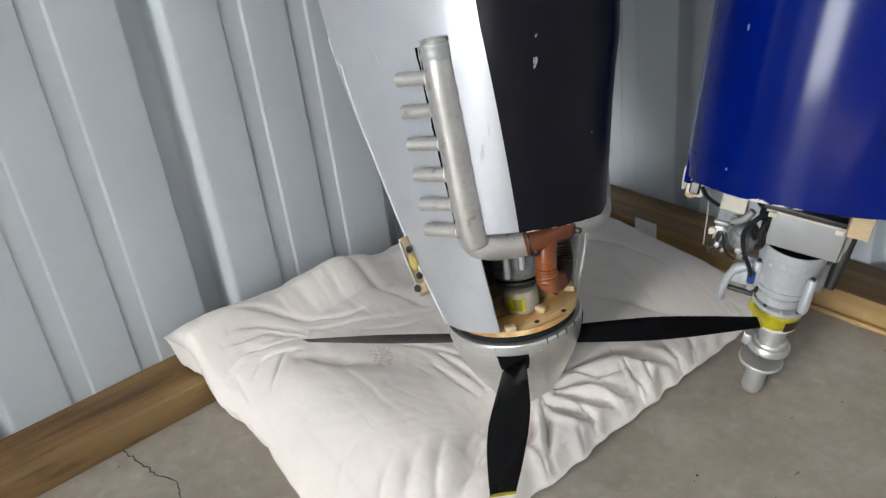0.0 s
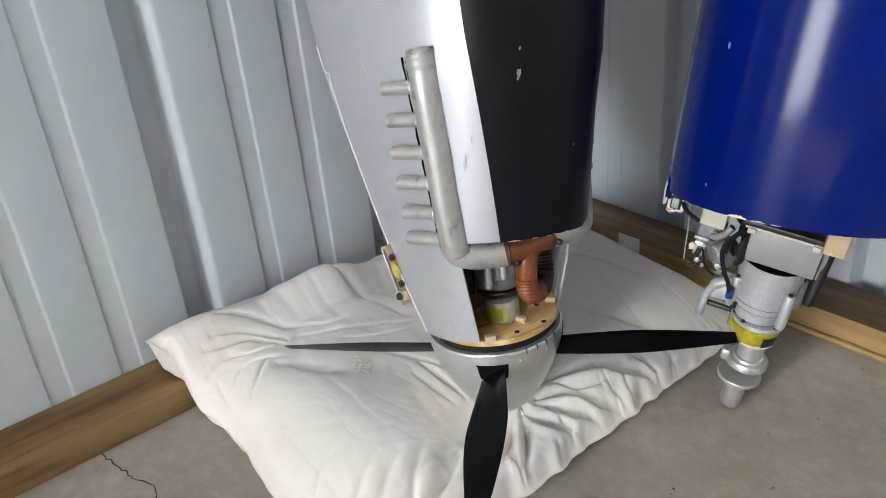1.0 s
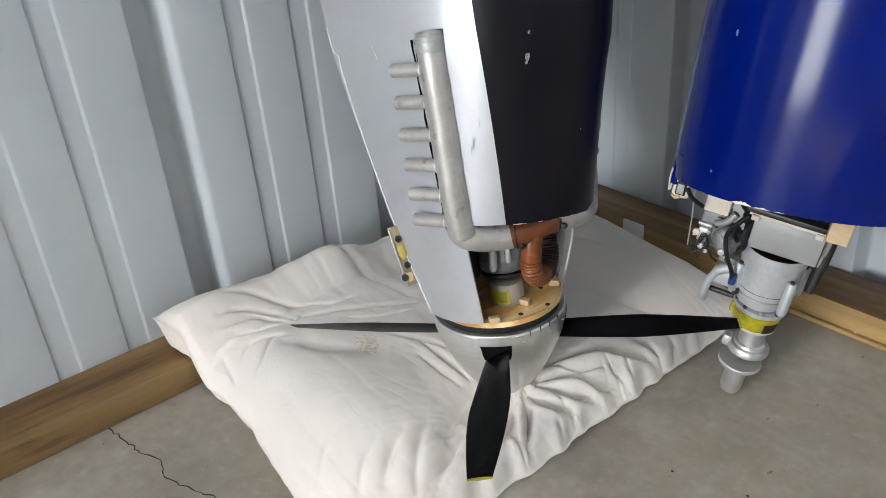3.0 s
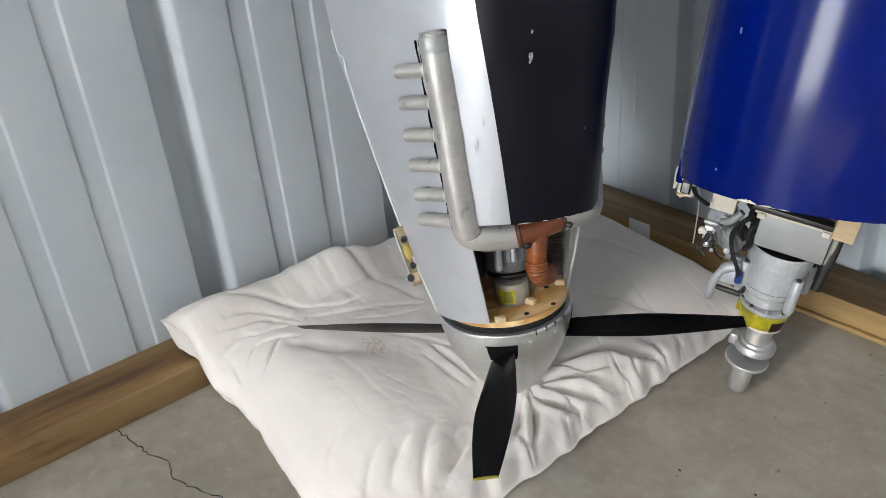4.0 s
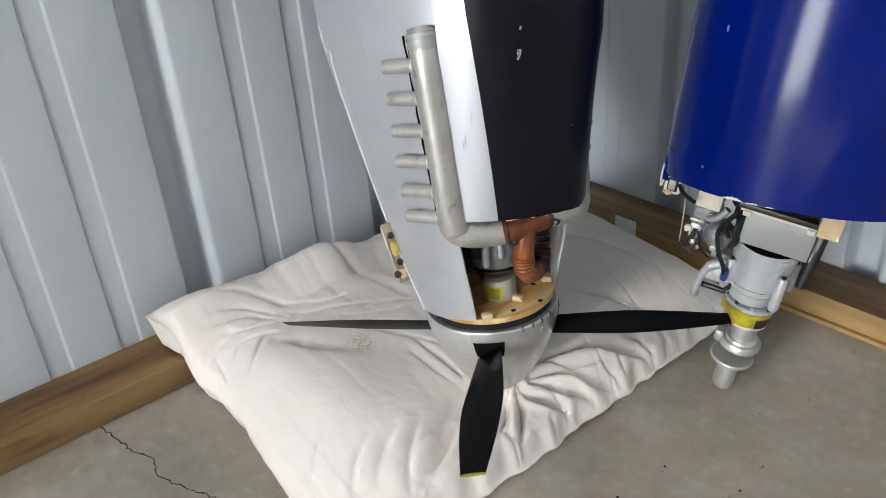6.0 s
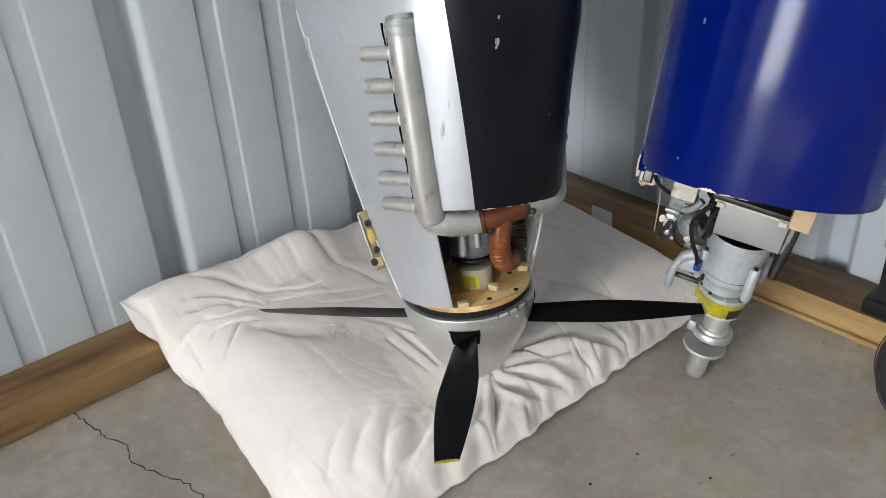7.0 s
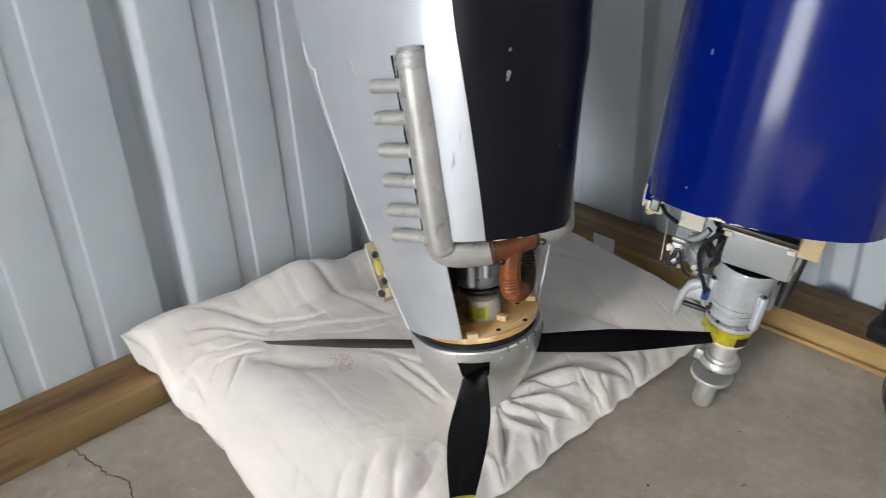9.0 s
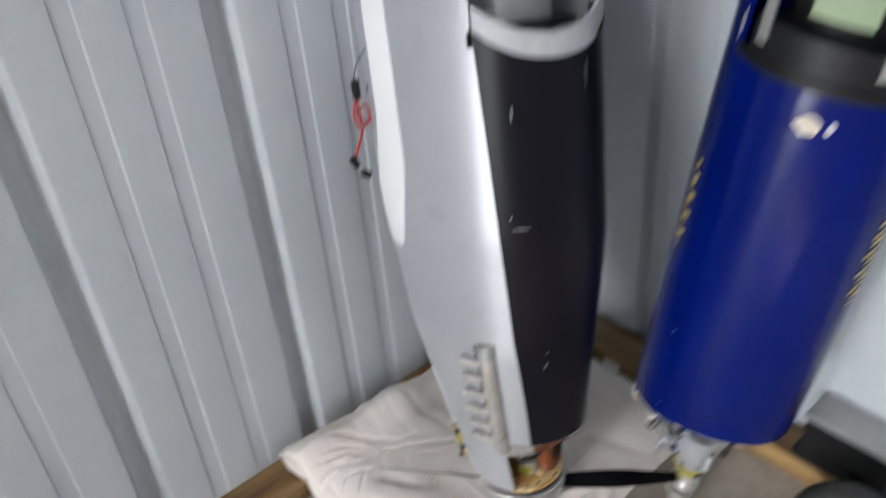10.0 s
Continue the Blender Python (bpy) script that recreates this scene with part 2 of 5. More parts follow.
add_flecks(CONCRETE, [(90, 0.60, 0.10, (0.46, 0.42, 0.37), 0.22), (34, 0.66, 0.05, (0.14, 0.12, 0.095), 0.4), (5, 0.55, 0.10, (0.44, 0.40, 0.35), 0.4), (7, 0.48, 0.22, (0.215, 0.182, 0.14), 0.6), (24, 0.52, 0.16, (0.235, 0.20, 0.155), 0.45), (13, 0.50, 0.25, (0.50, 0.46, 0.41), 0.35), (60, 0.54, 0.16, (0.49, 0.45, 0.40), 0.22), (48, 0.69, 0.03, (0.07, 0.06, 0.05), 0.8), (120, 0.66, 0.08, (0.14, 0.12, 0.10), 0.5)])
add_flecks(TIMBER, [(6, 0.56, 0.12, (0.44, 0.29, 0.13), 0.5), (5, 0.57, 0.06, (0.15, 0.08, 0.03), 0.55), (40, 0.64, 0.06, (0.10, 0.05, 0.02), 0.5)])
add_flecks(TIMBER_X, [(4, 0.50, 0.2, (0.30, 0.19, 0.085), 0.5), (9, 0.62, 0.07, (0.12, 0.06, 0.025), 0.7), (60, 0.62, 0.1, (0.16, 0.09, 0.04), 0.5)])
add_flecks(PINE, [(10, 0.58, 0.10, (0.34, 0.19, 0.07), 0.6), (40, 0.62, 0.1, (0.40, 0.24, 0.09), 0.5)])
add_flecks(TUBE, [(60, 0.60, 0.08, (0.22, 0.20, 0.185), 0.6), (24, 0.58, 0.1, (0.60, 0.58, 0.55), 0.5)])
add_flecks(SILVER, [(14, 0.60, 0.12, (0.36, 0.37, 0.40), 0.35), (5, 0.55, 0.2, (0.40, 0.42, 0.46), 0.3)])

def add_grain(m, stretch, layers):
    """Long streaks of grain: noise drawn out along the board; layers of (scale, cut, width, colour, strength)."""
    t = m.node_tree
    N, L = t.nodes, t.links
    b = N["Principled BSDF"]
    col = b.inputs["Base Color"].links[0].from_socket
    tc = N.new("ShaderNodeTexCoord")
    for k, (scale, cut, width, c, strength) in enumerate(layers):
        mp = N.new("ShaderNodeMapping")
        mp.inputs["Scale"].default_value = stretch
        mp.inputs["Location"].default_value = (1.3 * k, 2.1 * k, 0.7 * k)
        L.new(tc.outputs["Object"], mp.inputs[0])
        nz = N.new("ShaderNodeTexNoise")
        nz.inputs["Scale"].default_value, nz.inputs["Detail"].default_value, nz.inputs["Distortion"].default_value = scale, 4, 0.35
        L.new(mp.outputs[0], nz.inputs["Vector"])
        mr = N.new("ShaderNodeMapRange")
        mr.interpolation_type = "SMOOTHSTEP"
        mr.inputs[1].default_value, mr.inputs[2].default_value, mr.inputs[4].default_value = cut, cut + width, strength
        L.new(nz.outputs[0], mr.inputs[0])
        x_ = N.new("ShaderNodeMix")
        x_.data_type = "RGBA"
        L.new(mr.outputs[0], x_.inputs[0])
        L.new(col, x_.inputs[6])
        x_.inputs[7].default_value = (*c, 1)
        col = x_.outputs[2]
    L.new(col, b.inputs["Base Color"])


GRAIN = [(90, 0.50, 0.12, (0.13, 0.068, 0.025), 0.32), (40, 0.55, 0.07, (0.085, 0.042, 0.016), 0.35), (14, 0.50, 0.16, (0.37, 0.245, 0.105), 0.6), (160, 0.58, 0.08, (0.06, 0.03, 0.012), 0.4)]
add_grain(TIMBER, (1, 0.05, 1), GRAIN)
add_grain(TIMBER_X, (0.05, 1, 1), GRAIN)
add_grain(PINE, (0.05, 1, 1), [(70, 0.52, 0.10, (0.28, 0.155, 0.055), 0.5), (30, 0.55, 0.08, (0.22, 0.12, 0.04), 0.4)])
add_grain(PLY, (1, 0.12, 1), [(45, 0.50, 0.10, (0.50, 0.25, 0.065), 0.6), (110, 0.54, 0.10, (0.36, 0.17, 0.05), 0.4)])

# ---------------------------------------------------------------- building helpers
def part(name, bm, material, parent=None, label="", smooth=True):
    me = bpy.data.meshes.new(name)
    bmesh.ops.recalc_face_normals(bm, faces=bm.faces)
    bm.to_mesh(me)
    bm.free()
    me.materials.append(material)
    if smooth:
        me.polygons.foreach_set("use_smooth", [True] * len(me.polygons))
        me.set_sharp_from_angle(angle=radians(38))
    ob = new(name, me)
    ob.parent = parent
    if label:
        ob["label"] = label
    return ob


def thing(name, matrix, label, category, group=""):
    ob = new(name)
    ob.empty_display_size = 0.05
    ob.matrix_world = matrix
    return tagged(ob, label, category, group)


def box_bm(lo, hi, bevel=0.0, m=None, bm=None):
    bm = bm or bmesh.new()
    made = bmesh.ops.create_cube(bm, size=1)["verts"]
    c = [(a + b) / 2 for a, b in zip(lo, hi)]
    s = [abs(b - a) for a, b in zip(lo, hi)]
    for v in made:
        v.co = Vector((v.co[i] * s[i] + c[i] for i in range(3)))
    if bevel:
        edges = list({e for v in made for e in v.link_edges})
        made = bmesh.ops.bevel(bm, geom=edges, offset=bevel, segments=2, affect="EDGES", profile=0.5)["verts"]
    if m:
        for v in {v for v in made if v.is_valid}:
            v.co = m @ v.co
    return bm


def lathe_bm(profile, seg=32, m=None, bm=None, close=True):
    """Rings of (radius, height) turned round z."""
    bm = bm or bmesh.new()
    rings = []
    for r, z in profile:
        ring = [bm.verts.new(((m or Matrix()) @ Vector((r * math.cos(a), r * math.sin(a), z)))) for a in [2 * math.pi * i / seg for i in range(seg)]]
        rings.append(ring)
    for a, b in zip(rings, rings[1:]):
        for i in range(seg):
            bm.faces.new((a[i], a[(i + 1) % seg], b[(i + 1) % seg], b[i]))
    if close:
        bm.faces.new(rings[0])
        bm.faces.new(rings[-1])
    return bm


def tube_bm(points, radius, seg=10, bm=None, cap=True):
    """A round tube along points; radius a number or a list."""
    bm = bm or bmesh.new()
    pts = [Vector(p) for p in points]
    rad = radius if isinstance(radius, (list, tuple)) else [radius] * len(pts)
    rings, side = [], None
    for i, p in enumerate(pts):
        d = (pts[min(i + 1, len(pts) - 1)] - pts[max(i - 1, 0)]).normalized()
        if side is None:
            side = d.orthogonal().normalized()
        side = (side - d * side.dot(d)).normalized()
        up = d.cross(side)
        rings.append([bm.verts.new(p + rad[i] * (math.cos(a) * side + math.sin(a) * up)) for a in [2 * math.pi * k / seg for k in range(seg)]])
    for a, b in zip(rings, rings[1:]):
        for k in range(seg):
            bm.faces.new((a[k], a[(k + 1) % seg], b[(k + 1) % seg], b[k]))
    if cap:
        bm.faces.new(rings[0])
        bm.faces.new(rings[-1])
    return bm


def bend(points, steps=6):
    """A smooth curve through points."""
    pts = [Vector(p) for p in points]
    out = []
    for i in range(len(pts) - 1):
        a, b, c, d = pts[max(i - 1, 0)], pts[i], pts[i + 1], pts[min(i + 2, len(pts) - 1)]
        for k in range(steps):
            s = k / steps
            out.append(0.5 * ((2 * b) + (c - a) * s + (2 * a - 5 * b + 4 * c - d) * s * s + (3 * b - a - 3 * c + d) * s ** 3))
    return out + [pts[-1]]


def grid_bm(rows, closed=False, bm=None):
    """A sheet over rows of points."""
    bm = bm or bmesh.new()
    vs = [[bm.verts.new(p) for p in row] for row in rows]
    for a, b in zip(vs, vs[1:]):
        n = len(a)
        for i in range(n if closed else n - 1):
            bm.faces.new((a[i], a[(i + 1) % n], b[(i + 1) % n], b[i]))
    return bm


# ---------------------------------------------------------------- the shed
def rounded(points, sizes):
    """A polyline (along, depth) with its corners rounded."""
    out = [points[0]]
    for a, p, c, s in zip(points, points[1:], points[2:], sizes[1:]):
        a, p, c = Vector(a), Vector(p), Vector(c)
        s = min(s, (a - p).length * 0.45, (c - p).length * 0.45)
        p0, p1 = p + (a - p).normalized() * s, p + (c - p).normalized() * s
        out += [tuple((1 - k) ** 2 * p0 + 2 * k * (1 - k) * p + k * k * p1) for k in (0, 0.33, 0.67, 1)]
    return out + [points[-1]]


def ribbed_profile(start, end, first_major, pitch):
    """Points (along, depth) of ribbed steel: deep trapezoid ribs and two shallow ones between them; depth grows outwards."""
    pts, sizes = [(start, 0)], [0]
    k = math.floor((start - first_major) / pitch) - 1
    while first_major + k * pitch < end + pitch:
        c = first_major + k * pitch
        marks = [(c - 0.033, 0, 0.003), (c - 0.027, 0.030, 0.005), (c + 0.002, 0.030, 0.006), (c + 0.0165, 0, 0.005)]
        for m in (c + 0.102, c + 0.193):
            marks += [(m - 0.0165, 0, 0.0008), (m - 0.0145, 0.0022, 0.0008), (m + 0.0105, 0.0022, 0.0008), (m + 0.0140, 0, 0.0010)]
        for s, d, r in marks:
            if start < s < end:
                pts.append((s, d))
                sizes.append(r)
        k += 1
    pts.append((end, 0))
    sizes.append(0)
    return rounded(pts, sizes)


def ribbed_wall(name, along, start, end, first, label, height=4.0):
    prof = ribbed_profile(start, end, first, 0.3145)
    back = [(s, d + 0.0015) for s, d in reversed(prof)]
    ring = prof + back
    rows = []
    for z in (0.0, 1.0, 2.0, 3.0, height):
        rows.append([(-d, s, z) if along == "y" else (s, d, z) for s, d in ring])
    ob = part(name, grid_bm(rows, closed=True), STEEL)
    return tagged(ob, label, "wall", kind="structure")


ribbed_wall("wall_west", "y", -9.0, 0.0, -0.665, "light grey ribbed steel cladding with deep and shallow ribs")
ribbed_wall("wall_north", "x", 0.0, 9.0, 0.285, "light grey ribbed steel cladding with deep and shallow ribs")
tagged(part("wall_east", box_bm((9.0, -9.1, 0), (9.1, 0.04, 4.0)), STEEL, smooth=False), "plain light grey steel wall", "wall", kind="structure")
bm = box_bm((-0.04, -9.1, 0), (DOOR[0], -9.0, 4.0))
box_bm((DOOR[1], -9.1, 0), (9.0, -9.0, 4.0), bm=bm)
box_bm((DOOR[0], -9.1, DOOR[2]), (DOOR[1], -9.0, 4.0), bm=bm)
# unseen partition added to keep door light off the west wall
tagged(part("shade_partition", box_bm((0.0015, -2.25, 0.0), (0.34, -2.15, 4.0)), STEEL, smooth=False), "unseen grey partition added to shade the steel wall", "wall", kind="structure")
tagged(part("wall_south", bm, STEEL, smooth=False), "grey steel wall with a wide open doorway", "wall", kind="structure")
# the roof opening is added, unseen, to let fill light and sun through
bm = box_bm((-0.1, -9.1, 4.0), (1.54, 0.1, 4.06))
box_bm((2.10, -9.1, 4.0), (9.1, 0.1, 4.06), bm=bm)
box_bm((1.54, -9.1, 4.0), (2.10, -5.8, 4.06), bm=bm)
box_bm((1.54, -3.7, 4.0), (2.10, 0.1, 4.06), bm=bm)
tagged(part("ceiling", bm, STEEL, smooth=False), "light grey steel roof lining with an added light opening", "ceiling", kind="structure")
sheet = surface("added_roof_sheet", (0.85, 0.85, 0.85), rough=0.4)
sheet.node_tree.nodes["Principled BSDF"].inputs["Transmission Weight"].default_value = 0.9
pane = tagged(part("skylight", box_bm((1.54, -5.8, 4.01), (2.10, -3.7, 4.015)), sheet, smooth=False), "unseen translucent roof sheet added to let light in", "skylight", kind="structure")
# sun passes the sheet and lights unseen floor that the blue hull reflects
pane.visible_shadow = False
tagged(part("floor", box_bm((-40, -40, -0.1), (40, 40, 0.0)), CONCRETE, smooth=False), "worn grey concrete slab with small pits", "floor", kind="structure")


def plate(name, lo, hi, mat, label):
    ob = part(name, box_bm(lo, hi, bevel=0.0025), mat)
    return tagged(ob, label, "timber plate", kind="structure")


plate("baseboard_west", (0.002, -8.998, 0.0), (0.089, -0.004, 0.038), TIMBER, "brown treated timber sill plate under the steel wall")
north = plate("baseboard_north", (0.091, -0.085, 0.0), (9.0, -0.002, 0.038), TIMBER_X, "brown treated timber sill plate with a pale cut face")
north.data.materials.append(PINE)
for p in north.data.polygons:
    if p.normal.y < -0.5:
        p.material_index = 1
part("sill_strip", box_bm((0.091, -0.0925, 0.0), (9.0, -0.0855, 0.006), 0.001), PINE, north)

# ---------------------------------------------------------------- crack in the slab
def crack(points, width, seed):
    rng = random.Random(seed)
    bm = bmesh.new()
    pts = []
    for a, c in zip(points, points[1:]):
        a, c = Vector(a), Vector(c)
        for k in range(6):
            p = a.lerp(c, k / 6)
            pts.append(p + Vector((rng.uniform(-1, 1), rng.uniform(-1, 1))) * 0.0022)
    pts.append(Vector(points[-1]))
    prev = None
    for i, p in enumerate(pts):
        d = (pts[min(i + 1, len(pts) - 1)] - pts[max(i - 1, 0)]).normalized()
        side = Vector((-d.y, d.x)) * width * rng.uniform(0.35, 1.0)
        now = [bm.verts.new((p.x + s * side.x, p.y + s * side.y, z)) for s, z in ((-1, 0.0002), (0, 0.0008), (1, 0.0002))]
        if prev:
            for k in range(2):
                bm.faces.new((prev[k], prev[k + 1], now[k + 1], now[k]))
        prev = now
    return bm


floor = bpy.data.objects["floor"]
part("crack", crack([(0.089, -0.873), (0.129, -0.866), (0.158, -0.861), (0.194, -0.849), (0.219, -0.859), (0.264, -0.84), (0.297, -0.826), (0.328, -0.824), (0.36, -0.832)], 0.00105, 3), CRACK, floor, "jagged dark crack in the concrete", smooth=False)


def debris():
    rng = random.Random(8)
    bm = bmesh.new()
    for k in range(60):
        x, y = rng.uniform(0.1, 1.1), rng.uniform(-1.3, -0.1)
        if 0.0 < x < 0.52 and -0.82 < y < -0.1 or math.hypot(x - 0.568, y + 0.294) < 0.02:
            continue
        s = rng.uniform(0.0007, 0.002)
        bmesh.ops.create_icosphere(bm, subdivisions=1, radius=s, matrix=Matrix.Translation((x, y, s * 0.4)) @ Matrix.Diagonal((1, rng.uniform(0.5, 1.3), 0.6, 1)))
    return bm


tagged(part("grit", debris(), CRACK), "specks of dark grit scattered on the slab", "grit", kind="stuff")

# ---------------------------------------------------------------- pillow
PX0, PX1, PY0, PY1 = 0.036, 0.506, -0.752, -0.130
CREASES = []


def crease(depth, width, *pts):
    """A fold that runs through points (x, y); a negative depth is a ridge."""
    pts = [(p.x, p.y) for p in bend([(x, y, 0) for x, y in pts], 4)]
    CREASES.append((depth, width, np.array(pts)))


# side that faces the room: folds drawn out from the spinner
crease(0.011, 0.0050, (0.440, -0.472), (0.452, -0.444), (0.463, -0.407), (0.475, -0.381), (0.489, -0.355), (0.498, -0.339))
crease(0.008, 0.0036, (0.474, -0.392), (0.480, -0.381), (0.493, -0.383))
crease(0.007, 0.0038, (0.448, -0.468), (0.469, -0.444), (0.478, -0.415))
crease(0.013, 0.0050, (0.446, -0.490), (0.460, -0.472), (0.474, -0.450), (0.491, -0.433), (0.499, -0.407))
crease(0.013, 0.0048, (0.450, -0.496), (0.471, -0.484), (0.485, -0.471), (0.494, -0.453), (0.499, -0.442))
crease(0.014, 0.0048, (0.446, -0.508), (0.470, -0.506), (0.483, -0.498), (0.495, -0.483))
crease(0.014, 0.0048, (0.445, -0.514), (0.460, -0.523), (0.480, -0.541), (0.494, -0.556))
crease(0.008, 0.0045, (0.443, -0.524), (0.459, -0.545), (0.475, -0.570))
crease(0.008, 0.0040, (0.484, -0.335), (0.493, -0.331), (0.498, -0.330))
crease(0.007, 0.0045, (0.481, -0.301), (0.491, -0.298), (0.497, -0.304))
crease(0.005, 0.0055, (0.468, -0.352), (0.480, -0.340), (0.489, -0.333))
crease(0.008, 0.0036, (0.488, -0.405), (0.493, -0.401), (0.499, -0.396))
crease(0.008, 0.0040, (0.470, -0.560), (0.487, -0.563), (0.497, -0.566))
crease(0.007, 0.0036, (0.471, -0.490), (0.489, -0.486), (0.496, -0.487))
crease(0.007, 0.0036, (0.494, -0.507), (0.498, -0.509), (0.504, -0.512))
crease(0.006, 0.0050, (0.498, -0.617), (0.496, -0.631), (0.497, -0.647))
# wrinkles drawn in by the blade that lies on the cloth
crease(0.007, 0.0050, (0.166, -0.645), (0.130, -0.657), (0.116, -0.673), (0.111, -0.703), (0.106, -0.726))
crease(0.006, 0.0050, (0.161, -0.638), (0.132, -0.641), (0.117, -0.656), (0.105, -0.682), (0.100, -0.712))
crease(0.007, 0.0050, (0.163, -0.633), (0.161, -0.622), (0.175, -0.609), (0.186, -0.586), (0.217, -0.537), (0.239, -0.500))
crease(0.006, 0.0060, (0.081, -0.690), (0.099, -0.651), (0.136, -0.606), (0.162, -0.586), (0.171, -0.556))
crease(0.004, 0.0040, (0.213, -0.587), (0.237, -0.553), (0.251, -0.519))
crease(0.006, 0.0050, (0.159, -0.649), (0.142, -0.679), (0.122, -0.703), (0.123, -0.735))
crease(0.004, 0.0060, (0.183, -0.665), (0.168, -0.685), (0.159, -0.702), (0.172, -0.723))
crease(0.004, 0.0060, (0.191, -0.662), (0.179, -0.680), (0.197, -0.702), (0.213, -0.722))
crease(0.006, 0.0045, (0.268, -0.577), (0.319, -0.546), (0.352, -0.530))
crease(0.007, 0.0055, (0.318, -0.553), (0.360, -0.550), (0.392, -0.548))
crease(0.005, 0.0060, (0.330, -0.571), (0.362, -0.568), (0.393, -0.564))
crease(0.007, 0.0080, (0.419, -0.662), (0.433, -0.694), (0.448, -0.712))
crease(0.005, 0.0070, (0.420, -0.631), (0.440, -0.660), (0.466, -0.686), (0.478, -0.694))
crease(0.006, 0.0060, (0.451, -0.610), (0.467, -0.645), (0.480, -0.669))
crease(0.005, 0.0060, (0.409, -0.690), (0.421, -0.718), (0.438, -0.736))
crease(0.004, 0.0080, (0.139, -0.732), (0.205, -0.745), (0.254, -0.754))
crease(0.003, 0.0060, (0.370, -0.698), (0.375, -0.732), (0.397, -0.757))
crease(0.010, 0.0100, (0.409, -0.561), (0.421, -0.593), (0.438, -0.619), (0.458, -0.640))
crease(0.008, 0.0080, (0.455, -0.615), (0.467, -0.653), (0.476, -0.676))
# far half, tightly filled
crease(0.004, 0.0140, (0.300, -0.292), (0.350, -0.262), (0.400, -0.233))
crease(0.004, 0.0140, (0.375, -0.352), (0.428, -0.320), (0.480, -0.270))
crease(0.003, 0.0120, (0.230, -0.300), (0.260, -0.240), (0.310, -0.180))
crease(0.008, 0.0180, (0.048, -0.513), (0.094, -0.506), (0.162, -0.496), (0.234, -0.495))


def soft(t):
    return np.clip(t, 0, 1) ** 2 * (3 - 2 * np.clip(t, 0, 1))


